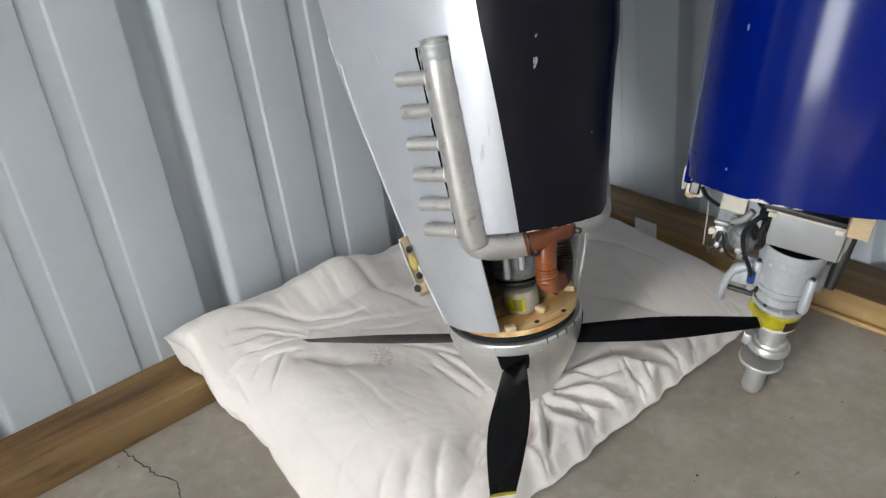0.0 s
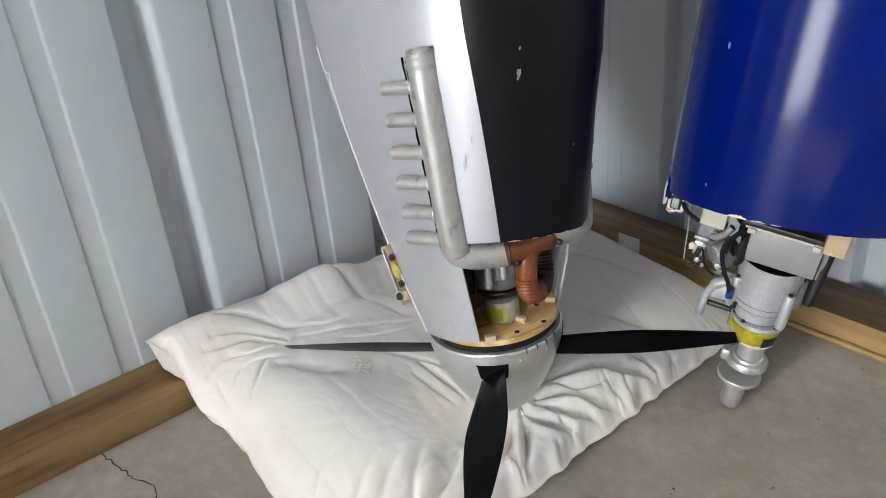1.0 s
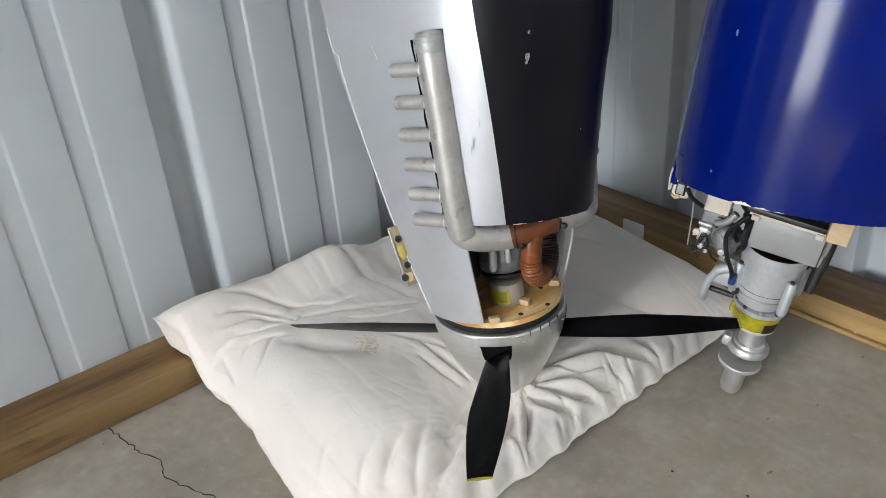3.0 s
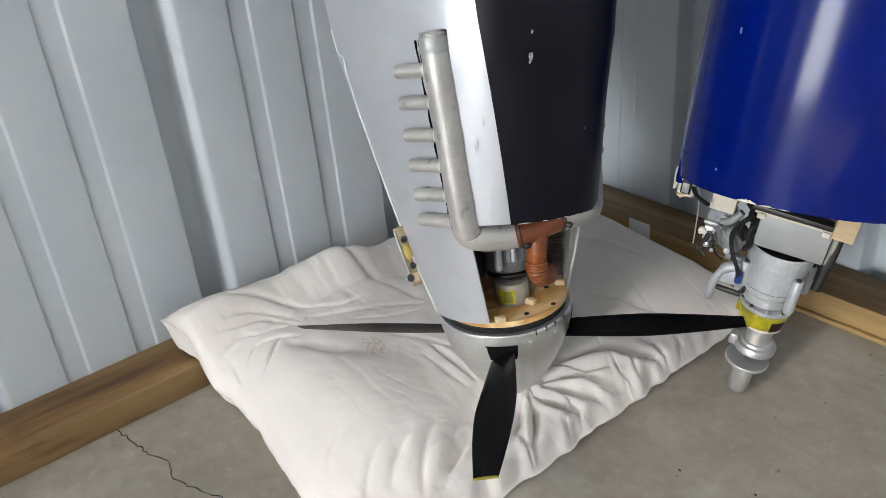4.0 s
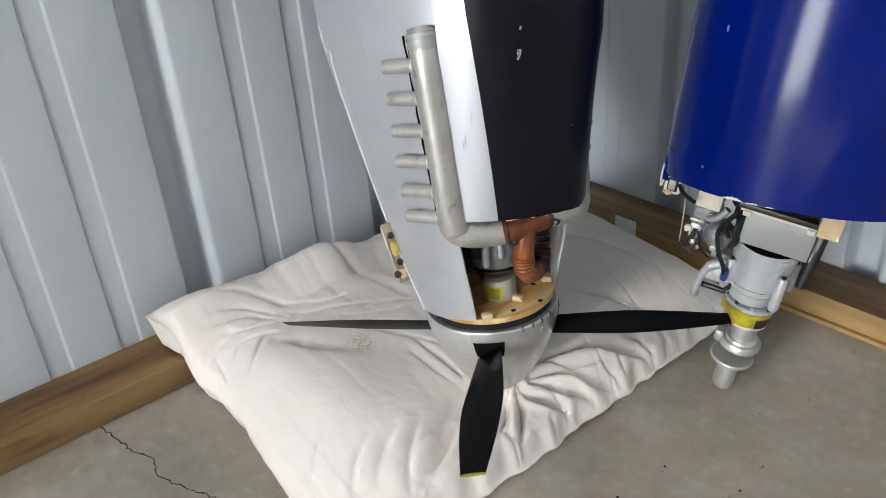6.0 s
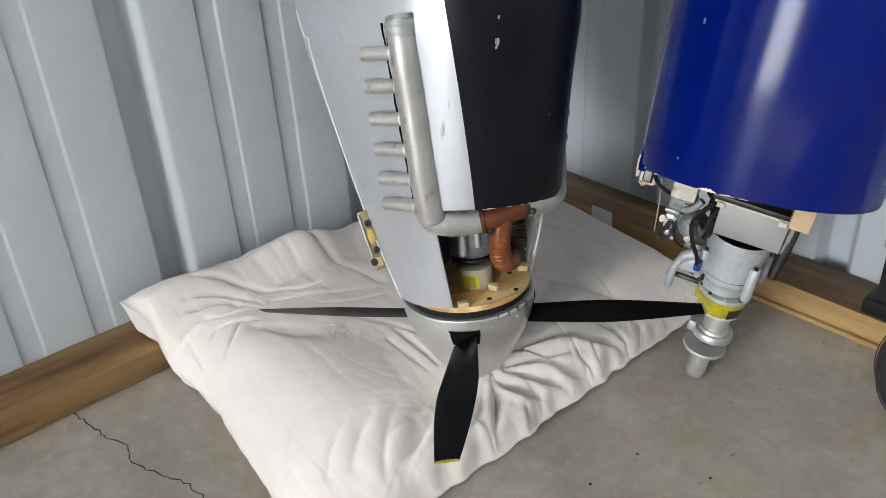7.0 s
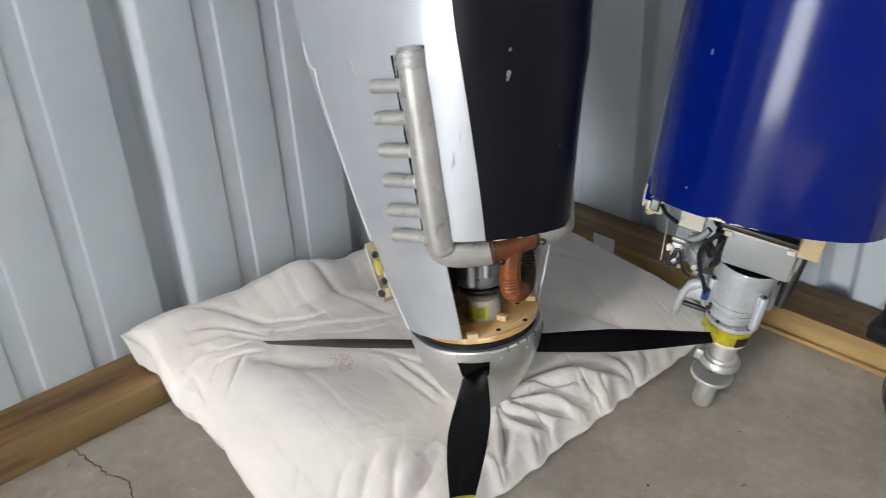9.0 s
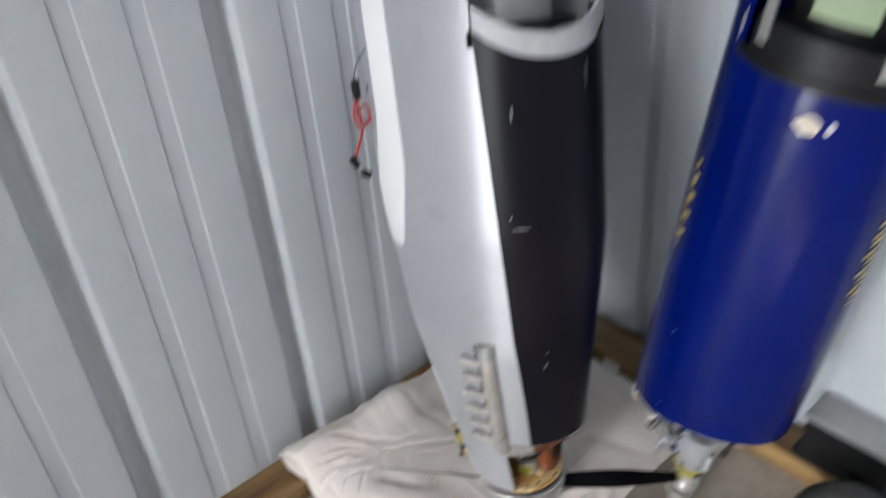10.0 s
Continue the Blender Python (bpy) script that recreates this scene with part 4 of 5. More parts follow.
# exhaust: log, stubs, cross pipe
def exhaust_side(sign):
    pts = [hull(h, sign * d, o) for h, d, o in ((0.2945, 52, -0.001), (0.27, 51.8, 0.003), (0.22, 51.5, 0.004), (0.17, 51.5, 0.004), (0.125, 51, 0.003), (0.110, 50, 0.001))]
    log = part("exhaust_log", tube_bm(bend(pts, 5), [0.0115] + [0.0128 + 0.00035 * math.sin(k * 1.9) * math.sin(k * 0.7 + 1) for k in range(24)] + [0.0122], 20), TUBE, silver, "grey welded exhaust log")
    # the shadow in the gap beside the log, drawn as a dark line
    part("exhaust_gap_shade", tube_bm([hull(0.118 + 0.172 * k / 20, sign * (60.6 + 0.25 * math.sin(1.7 * k)), 0.0004) for k in range(21)], [0.0009 + 0.0004 * math.sin(2.3 * k) for k in range(21)], 6), SLOT, silver, "dark line for the gap shadow along the exhaust")
    part("weld_bead", tube_bm([hull(0.2925 + 0.001 * math.sin(3 * k), sign * 52, -0.001) + 0.0120 * (math.cos(k * 0.5236) * Vector((0, 1, 0)) + math.sin(k * 0.5236) * Vector((1, 0, 0))) for k in range(13)], 0.0018, 6), TUBE, log)
    part("weld_bead", tube_bm([hull(0.1165 + 0.0008 * math.sin(4 * k), sign * 50.6, 0.001) + 0.0126 * (math.cos(k * 0.5236) * Vector((0, 1, 0)) + math.sin(k * 0.5236) * Vector((1, 0, 0))) for k in range(13)], 0.0017, 6), TUBE, log)
    part("tape_collar", tube_bm(bend([hull(h, sign * 51.9, 0.0022) for h in (0.2780, 0.2830, 0.2880, 0.2915)], 4), [0.0133 + 0.0003 * math.sin(5 * q) for q in range(13)], 20), GREY_CAST, log, "grey tape round the exhaust end")
    for k, h in enumerate((0.264, 0.2355, 0.206, 0.1775, 0.149, 0.1235) if sign < 0 else (0.276, 0.247, 0.217, 0.192, 0.166, 0.138)):
        a = hull(h, sign * 54, 0.003)
        c = hull(h + 0.001, -71 - 1.5 * k, 0.009) if sign < 0 else hull(h + 0.001, 57 + k, 0.036 - 0.004 * max(0, k - 1))
        out = part("exhaust_stub", tube_bm([a, a.lerp(c, 0.5), a.lerp(c, 0.99), c], [0.0064, 0.0064, 0.0064, 0.0058], 14), TUBE, log, "short grey exhaust stub")
        d = (c - a).normalized()
        part("stub_bore", tube_bm([c + d * 0.0001, c + d * 0.0004], 0.0046, 12), TUBE, out)
        e = a.lerp(c, 0.16)
        ring = [e + 0.0068 * (math.cos(q * 0.6283) * d.orthogonal().normalized() + math.sin(q * 0.6283) * d.cross(d.orthogonal()).normalized()) for q in range(11)]
        part("weld_bead", tube_bm(ring, 0.0013, 6), TUBE, out)
    return log


left_log = exhaust_side(-1)
right_log = exhaust_side(1)
pipe = bend([(0.0560, -0.0775, 0.1200), (0.0600, -0.0745, 0.1100), (0.0672, -0.0670, 0.1062), (0.0741, -0.0528, 0.1046), (0.0832, -0.0330, 0.1053)], 6)
part("cross_pipe", tube_bm(pipe, 0.0143, 24), TUBE, silver, "grey curved exhaust cross pipe")
pipe = bend([hull(0.122, 50, -0.004), hull(0.119, 36, -0.006), hull(0.116, 20, -0.008), (0.0932, 0.0030, 0.1143)], 6)
part("cross_pipe", tube_bm(pipe, 0.0138, 20), TUBE, silver)
tee_line = bend([(0.0815, -0.0360, 0.1052), (0.0882, -0.0268, 0.1068), (0.0915, -0.0184, 0.1092), (0.0930, -0.0071, 0.1122), (0.0932, 0.0046, 0.1146)], 8)
tee = part("exhaust_tee", tube_bm(tee_line, [0.0152, 0.0150, 0.0147] + [0.0130 + 0.0012 * abs(k - 14) / 14 for k in range(27)] + [0.0147, 0.0149, 0.0150], 26), COPPER, silver, "orange brown silicone exhaust tee")


def evenly(pts, step):
    """Points at an even step along a line."""
    out, rest = [pts[0]], 0.0
    for a, c in zip(pts, pts[1:]):
        d = (c - a).length
        while rest + d >= step:
            a = a.lerp(c, (step - rest) / d)
            d, rest = (c - a).length, 0.0
            out.append(a)
        rest += d
    return out


hose_line = evenly(bend([(0.0915, -0.0184, 0.1092), (0.0908, -0.0195, 0.0929), (0.0871, -0.0189, 0.0756), (0.0832, -0.0151, 0.0630), (0.0765, -0.0030, 0.0555), (0.0690, 0.0125, 0.0575), (0.0632, 0.0220, 0.0700), (0.0590, 0.0245, 0.0857), (0.0555, 0.0245, 0.1010)], 12), 0.0005)
smooth_to, dark_from = 66, 148
rad = [0.0128 - 0.0028 * min(1, k / 26) if k < smooth_to else 0.0090 + 0.0018 * abs(math.sin(math.pi * (k - smooth_to) / 6.6)) ** 0.6 for k in range(len(hose_line))]
part("hose_branch", tube_bm(hose_line[:smooth_to + 1], rad[:smooth_to + 1], 26), COPPER, tee, "smooth orange brown hose branch")
hose = part("ribbed_hose", tube_bm(hose_line[smooth_to:dark_from + 1], rad[smooth_to:dark_from + 1], 26), COPPER, tee, "orange brown corrugated hose")
# the hose is darker past its bend
part("ribbed_hose", tube_bm(hose_line[dark_from:], rad[dark_from:], 26), HOSE_DARK, tee, "dark corrugated hose behind the bend")
for i, screw in ((3, (0.0935, -0.0335, 0.0945)), (-4, (0.1075, 0.0075, 0.1080))):
    c, d = tee_line[i], (tee_line[i + 1] - tee_line[i - 1]).normalized()
    o = d.orthogonal().normalized()
    part("hose_clamp", tube_bm([c + 0.0153 * (math.cos(k * 0.2618) * o + math.sin(k * 0.2618) * d.cross(o)) for k in range(25)], 0.0009, 6), STEEL_DARK, tee)
    head = Vector(screw)
    out = (head - c).normalized()
    part("hose_clamp_screw", tube_bm([head - out * 0.002, head + out * 0.0025, head + out * 0.0032], [0.0030, 0.0030, 0.0018], 12), STEEL_DARK, tee)

# engine parts seen through the open nose
engine = part("engine_block", lathe_bm([(0.0, 0.0535), (0.014, 0.0535), (0.021, 0.0560), (0.0245, 0.0610), (0.0250, 0.0660), (0.0262, 0.0675), (0.0262, 0.1000)], 36, Matrix.Translation((0.0235, -0.0070, 0)), close=False), CARB, silver, "grey cast engine block")
part("engine_boss", tube_bm([(0.0440, -0.0330, 0.094), (0.0435, -0.0330, 0.064), (0.0435, -0.0330, 0.0615)], [0.0043, 0.0043, 0.0032], 14), ALU_CAST, engine, "pale cast boss")
part("engine_boss", tube_bm([(0.0480, -0.0170, 0.094), (0.0480, -0.0170, 0.070), (0.0480, -0.0170, 0.068)], [0.0032, 0.0032, 0.0022], 12), ALU_CAST, engine)
# a black box stands in for the shaded slot in the block
part("engine_slot_shade", box_bm((0.0440, -0.0200, 0.0700), (0.0490, -0.0170, 0.0800), 0.0006), BLACK, engine)
part("engine_flange", lathe_bm([(0.012, 0.0500), (0.0215, 0.0500), (0.0225, 0.0512), (0.0225, 0.0530), (0.012, 0.0535)], 32, Matrix.Translation((0.0225, -0.0060, 0))), STEEL_DARK, engine)
# black block that puts the bay's deep shade into colour
part("engine_bay_shade", box_bm((-0.02, -0.060, 0.050), (0.020, -0.030, 0.100), 0.006), BLACK, engine)
CAN = SM @ Matrix.Translation((0.0235, -0.0055, -0.002)) @ Matrix.Diagonal((0.83, 0.83, 1.0, 1))
can = part("ring_spacer", lathe_bm([(0.012, 0.0185), (0.0205, 0.0185), (0.0215, 0.0205), (0.0215, 0.040), (0.0195, 0.0425), (0.012, 0.0425)], 32, CAN), CAN_BEIGE, silver, "beige round spacer with a yellow label")
rows = [[CAN @ Vector((0.0218 * math.cos(radians(a)), 0.0218 * math.sin(radians(a)), z)) for a in range(-97, -26, 5)] for z in (0.0225, 0.0380)]
part("label", grid_bm(rows), YELLOW, can, "yellow paper label")
rows = [[CAN @ Vector((0.0221 * math.cos(radians(a)), 0.0221 * math.sin(radians(a)), z)) for a in range(-66, -35, 5)] for z in (0.0240, 0.0368)]
part("label_print", grid_bm(rows), LABEL_INK, can, "dark print block")
part("cheek_edge", tube_bm([hull(0.012 + 0.010 * k, 73 - 0.3 * k, 0.0015) for k in range(11)], 0.0014, 6), PAPER, silver, "bright bent edge of the cheek")
# the lit stretch of the bay's inside is painted grey
part("inner_cheek_lit", hull_sheet(0.014, 0.112, 74, 112, -0.004, 0.001, 8, 12), GREY_CAST, silver)
part("panel_gap", tube_bm([hull(0.114 + 0.0176 * k, -59.2, 0.0002) for k in range(11)], 0.0007, 6), CRACK, silver, "dark gap beside the exhaust")
part("inner_firewall", lathe_bm([(0.0, 0.112), (0.086, 0.112), (0.086, 0.116), (0.0, 0.116)], 40, close=False), BLACK, silver)
# the shaded stretch of the bay's inside is painted black
part("inner_wall_shade", hull_sheet(0.02, 0.112, 114, 292, -0.008, 0.002, 8, 40), BLACK, silver)

# latch on the belly edge
la = [Vector((-0.0500, -0.0910, 0.1074)), Vector((-0.0440, -0.0775, 0.0460))]
z_axis = (la[0] - la[1]).normalized()
o_axis = Vector((0.75, -0.42, 0.20))
o_axis = (o_axis - z_axis * o_axis.dot(z_axis)).normalized()
t_axis = z_axis.cross(o_axis)
lm = Matrix(((t_axis.x, o_axis.x, z_axis.x, la[1].x), (t_axis.y, o_axis.y, z_axis.y, la[1].y), (t_axis.z, o_axis.z, z_axis.z, la[1].z), (0, 0, 0, 1)))
latch = part("hinge_plate", box_bm((-0.0065, -0.0020, -0.004), (0.0065, 0.0005, 0.0625), 0.0008, lm), BRASS, silver, "brass plated hinge with socket screws")
for z, x in ((0.0490, 0.0005), (0.0190, 0.0005)):
    screw = part("socket_screw", tube_bm([lm @ Vector((x, 0.0, z)), lm @ Vector((x, 0.0050, z)), lm @ Vector((x, 0.0056, z))], [0.0035, 0.0035, 0.0029], 16), STEEL_DARK, latch)
    part("screw_socket", tube_bm([lm @ Vector((x, 0.0057, z)), lm @ Vector((x, 0.0059, z))], 0.0016, 6), BLACK, screw)
part("hinge_eye", lathe_bm([(0.0046, 0.0), (0.0046, 0.0010), (0.0040, 0.0026), (0.0024, 0.0036), (0.0, 0.0040)], 20, lm @ Matrix.Translation((0.0, 0.0004, 0.0345)) @ pose(0, 0, 0, -90, 0, 0) @ Matrix.Diagonal((1.0, 2.0, 1.0, 1)), close=False), GOLD, latch, "yellow brass eye")
for sx_ in (-1, 1):
    part("plate_flange", box_bm((sx_ * 0.0062 - 0.0008, -0.001, 0.0), (sx_ * 0.0062 + 0.0008, 0.0030, 0.060), 0.0004, lm), STEEL_DARK if sx_ > 0 else ALU, latch, "bent edge of the hinge")
part("hinge_block", box_bm((-0.0040, 0.0, 0.0010), (0.0030, 0.0045, 0.0115), 0.0010, lm), BLOCK, latch, "bare wood packing under the nut")
part("lock_nut", tube_bm([lm @ Vector((-0.0062, 0.001, 0.0075)), lm @ Vector((-0.0062, 0.0065, 0.0075))], 0.0040, 6), STEEL_DARK, latch)
part("nut_washer", tube_bm([lm @ Vector((-0.0062, 0.0, 0.0075)), lm @ Vector((-0.0062, 0.0012, 0.0075))], 0.0050, 16), ALU, latch)

# servo leads that hang from the wing root
SI = SILVER_M.inverted()


def lead(pts, mat, name, radius=0.0009):
    return part(name, tube_bm(bend([SI @ Vector(p) for p in pts], 6), radius, 6), mat, silver)


lead([(0.13, -0.50, 0.83), (0.12, -0.532, 0.80), (0.12, -0.545, 0.775), (0.12, -0.544, 0.758)], STEEL_DARK, "servo_lead")
lead([(0.13, -0.50, 0.83), (0.12, -0.515, 0.79), (0.12, -0.520, 0.757)], PALE, "servo_lead")
lead([(0.12, -0.545, 0.742), (0.12, -0.555, 0.722), (0.12, -0.548, 0.698), (0.12, -0.528, 0.70), (0.12, -0.530, 0.725), (0.12, -0.548, 0.722), (0.12, -0.543, 0.690), (0.12, -0.562, 0.652)], RED_WIRE, "servo_lead", 0.0021)
lead([(0.12, -0.545, 0.742), (0.12, -0.540, 0.705), (0.12, -0.525, 0.700), (0.13, -0.50, 0.705)], RED_WIRE, "servo_lead", 0.0018)
lead([(0.12, -0.566, 0.646), (0.12, -0.562, 0.632), (0.12, -0.553, 0.624)], PALE, "servo_lead")
for p, a in (((0.12, -0.5445, 0.757), 0), ((0.12, -0.520, 0.752), 40), ((0.12, -0.567, 0.650), 20), ((0.12, -0.553, 0.621), 50)):
    part("servo_plug", box_bm((-0.004, -0.0055, -0.016), (0.004, 0.0055, 0.014) if a == 0 else (0.004, 0.0055, 0.002), 0.0008, SI @ Matrix.Translation(p) @ pose(0, 0, 0, a, 0, 0)), BLACK, silver, "black servo plug")

# ---------------------------------------------------------------- blue aircraft model, nose down
BP = Vector((0.5691, -0.2915, 0.0))
be = Vector((0.180, 0.040, 1)).normalized()
br = Vector((0.9152, 0.3619, -0.1773))
br = (br - be * br.dot(be)).normalized()
bf = be.cross(br)
BLUE_M = Matrix(((br.x, bf.x, be.x, BP.x), (br.y, bf.y, be.y, BP.y), (br.z, bf.z, be.z, BP.z), (0, 0, 0, 1)))
blue = thing("model_aircraft", BLUE_M, "glossy blue scale aircraft model standing on its propeller shaft", "model aircraft")
BODY = [(0.24, 0.122), (0.30, 0.1255), (0.40, 0.1245), (0.54, 0.1205), (0.75, 0.114), (0.95, 0.108), (1.3, 0.052)]


def blue_skin(h, deg, out=0.0):
    """A point of the blue hull; 0 degrees faces out of the corner."""
    for a, b in zip(BODY, BODY[1:]):
        if h <= b[0]:
            s = max(0, (h - a[0]) / (b[0] - a[0]))
            r = a[1] + (b[1] - a[1]) * s
            break
    else:
        r = BODY[-1][1]
    a = radians(deg)
    r = (abs(math.cos(a)) ** 2.15 + abs(math.sin(a)) ** 2.15) ** (-1 / 2.15) * r * 0.9771 * (1 + 0.488 * (h - 0.3)) + out
    return Vector((-0.002 - 0.0359 * h + r * math.sin(a), -0.037 + 0.200 * min(h, 1.12) - r * math.cos(a), h))


def rim_h(deg):
    a = radians(deg)
    return 0.2699 + 0.013 * math.sin(a) + 0.031 * math.cos(a)


def blue_sheet(lo, hi, d0, d1, out, thick, nh=24, nd=40):
    rows = []
    for i in range(nh + 1):
        row = []
        for k in range(nd + 1):
            d = d0 + (d1 - d0) * k / nd
            a, b = (f(d) if callable(f) else f for f in (lo, hi))
            row.append(blue_skin(a + (b - a) * i / nh, d, out))
        rows.append(row)
    bm = grid_bm(rows)
    bmesh.ops.recalc_face_normals(bm, faces=bm.faces)
    bmesh.ops.solidify(bm, geom=bm.faces[:], thickness=thick)
    return bm


fus = part("fuselage", blue_sheet(rim_h, 0.826, -180, 180, 0.0, 0.004, 36, 96), BLUE, blue, "glossy dark blue fuselage with chipped edges")
part("fuselage_rear", blue_sheet(0.826, 1.3, 32, 306, 0.0, 0.004, 16, 60), BLUE, blue)
part("nose_lip", blue_sheet(lambda d: rim_h(d) + 0.012, lambda d: rim_h(d) + 0.026, -180, 180, 0.0005, 0.001, 3, 96), BLUE, blue)
part("firewall", blue_sheet(lambda d: rim_h(d) + 0.012, lambda d: rim_h(d) + 0.018, -180, 180, -0.003, 0.12, 1, 64), BLACK, blue)
# chips of bare filler round the nose rim
rng = random.Random(21)
for k in range(20):
    d = rng.choice((rng.uniform(-60, -30), rng.uniform(-22, 8), rng.uniform(-22, 8), rng.uniform(8, 70)))
    w, hh = rng.uniform(0.3, 2.2) * (1 if d < 6 else 0.5), rng.uniform(0.0003, 0.0013)
    wave = [rng.uniform(0.0, 1.0) for q in range(8)]
    rows = [[blue_skin(rim_h(d + w * s / 7) + 0.0002 + hh * q * wave[s], d + w * s / 7, 0.0006) for s in range(8)] for q in (0, 1)]
    part("paint_chip", grid_bm(rows), PALE, fus, smooth=False)
for d0, w, hh in ((-21, 9, 0.0042), (-11, 7, 0.0022), (-3, 4, 0.0014)):
    wave = [rng.uniform(0.35, 1.0) * math.sin(math.pi * (q + 0.5) / 16) for q in range(16)]
    rows = [[blue_skin(rim_h(d0 + w * s / 15) + 0.0002 + hh * q * wave[s], d0 + w * s / 15, 0.0007) for s in range(16)] for q in (0, 1)]
    part("paint_chip", grid_bm(rows), PALE, fus, "broad chip down to cream filler", smooth=False)


def blue_mark(name, h, d, dh, dd, mat, seed, label=""):
    rg = random.Random(seed)
    bm = bmesh.new()
    c = bm.verts.new(blue_skin(h, d, 0.0012))
    ring = []
    for i in range(14):
        a = 2 * math.pi * i / 14
        q = rg.uniform(0.7, 1.0)
        ring.append(bm.verts.new(blue_skin(h + dh * q * math.sin(a), d + dd * q * math.cos(a), 0.0008)))
    for i in range(14):
        bm.faces.new((c, ring[i], ring[(i + 1) % 14]))
    part(name, bm, mat, fus, label, smooth=False)


blue_mark("filler_patch", 0.785, -4, 0.0135, 8, PALE, 3, "cream filler patch")
blue_mark("filler_patch", 0.787, 7, 0.008, 2.2, ALU_CAST, 5)
blue_mark("paint_chip", 0.312, -34, 0.0016, 0.7, CHIP_BLUE, 6)
blue_mark("paint_chip", 0.437, -38, 0.004, 0.8, CHIP_BLUE, 7)
# lettering on the flanks, too worn to read: plain gold bars
for side in (-1, 1):
    for k in range(14):
        h = 0.542 + 0.0092 * k
        d = side * (61 + 3 * math.sin(k * 2.2))
        wide = 4.5 + 2.5 * math.sin(k * 1.7) ** 2
        rows = [[blue_skin(h + dh + 0.003 * w, d + w * wide, 0.0012) for w in (-0.5, 0, 0.5)] for dh in (0, 0.0035 + 0.005 * (k % 3 > 0))]
        part("letter_bar", grid_bm(rows), GOLD, fus, "worn gold bar")
# cockpit
part("cockpit_lip", blue_sheet(0.822, 0.834, -56, 34, 0.002, 0.006, 2, 24), BLACK, blue)
part("cockpit_well", blue_sheet(0.80, 1.3, -70, 50, -0.06, 0.003, 6, 20), BLACK, blue)
part("instrument_hood", blue_sheet(0.833, 0.876, -50, 30, -0.006, 0.05, 4, 16), BLACK, blue, "black instrument hood")
part("seat_panel", blue_sheet(0.896, 1.03, -22, 12, -0.015, 0.02, 4, 10), GREEN_PAINT, blue, "pale green cockpit panel")
for d in (-40, 22):
    part("cockpit_rail", blue_sheet(0.851, 1.3, d - 3, d + 3, 0.001, 0.004, 10, 3), ALU, blue)
for d in (-57, 36):
    blue_mark("scuff", 0.856, d, 0.02, 1.2, PALE, 31 + d)

# nose shaft, washer, hub
part("shaft_nose", lathe_bm([(0.0, 0.0), (0.006, 0.0005), (0.010, 0.004), (0.0122, 0.010), (0.0122, 0.046), (0.0, 0.046)], 28, close=False), ALU, blue, "domed aluminium shaft nose")
part("prop_washer", lathe_bm([(0.004, 0.0490), (0.0238, 0.0490), (0.0246, 0.0500), (0.0246, 0.0530), (0.0238, 0.0540), (0.004, 0.0540)], 40, pose(0, 0, 0, 2, 0, 0)), ALU, blue, "thin round aluminium washer")
part("shaft", lathe_bm([(0.0045, 0.043), (0.0045, 0.070)], 14), STEEL_DARK, blue)
part("drive_flange", lathe_bm([(0.006, 0.0685), (0.0215, 0.0685), (0.0232, 0.070), (0.0232, 0.0755), (0.0215, 0.078), (0.0178, 0.0785), (0.0165, 0.081), (0.0142, 0.082), (0.0138, 0.106)], 36, Matrix.Translation((0.003, 0, 0))), ALU, blue, "stepped aluminium drive flange")
part("flange_lug", box_bm((-0.026, -0.009, 0.068), (-0.016, 0.005, 0.083), 0.003), ALU, blue)
T0 = Matrix.Translation((-0.001, 0, 0))
band = part("bearing_band", lathe_bm([(0.014, 0.1100), (0.0238, 0.1100), (0.0244, 0.1115), (0.0262, 0.1240), (0.0266, 0.1285), (0.025, 0.1300), (0.014, 0.1300)], 40, T0), YELLOW, blue, "yellow tape round the bearing housing")
rows = [[Vector((-0.001 + r * math.sin(radians(a)), -r * math.cos(radians(a)), z)) for a in range(28, 75, 6)] for z, r in ((0.1105, 0.0253), (0.1235, 0.0265))]
part("tape_print", grid_bm(rows), HOSE_DARK, band, "dark print block")
part("tape_tail", box_bm((-0.030, -0.010, 0.117), (-0.022, 0.002, 0.131), 0.002), YELLOW, band, "loose yellow tape end")
part("bearing_lip", lathe_bm([(0.014, 0.1070), (0.0236, 0.1070), (0.0236, 0.1105), (0.014, 0.1105)], 36), PALE, blue)
part("screw_plate", lathe_bm([(0.014, 0.1305), (0.0265, 0.1305), (0.0285, 0.132), (0.0285, 0.1365), (0.014, 0.1375)], 36, T0), ALU_CAST, blue)
for k in range(9):
    a = radians(10 + 40 * k)
    part("plate_bolt", lathe_bm([(0.0, 0.1400), (0.0021, 0.1392), (0.0021, 0.1360)], 8, Matrix.Translation((-0.001 + 0.0262 * math.sin(a), -0.0262 * math.cos(a), 0)), close=False), STEEL_DARK if k % 3 else ALU, blue)
T1 = Matrix.Translation((-0.004, 0, 0))
case = part("crankcase", lathe_bm([(0.014, 0.1375), (0.0225, 0.1380), (0.0245, 0.1395), (0.0250, 0.1440), (0.0270, 0.1455), (0.0272, 0.1500), (0.0285, 0.1515), (0.0290, 0.1560), (0.0312, 0.1575), (0.0316, 0.1620), (0.0322, 0.1850), (0.0345, 0.2040), (0.0350, 0.2105), (0.0338, 0.2115), (0.0318, 0.2100), (0.0300, 0.190), (0.0, 0.190)], 48, T1, close=False), ALU_CAST, blue, "grey cast crankcase")
part("case_bore", lathe_bm([(0.0, 0.2060), (0.0307, 0.2060), (0.0307, 0.2066), (0.0, 0.2066)], 36, T1, close=False), BLACK, case)
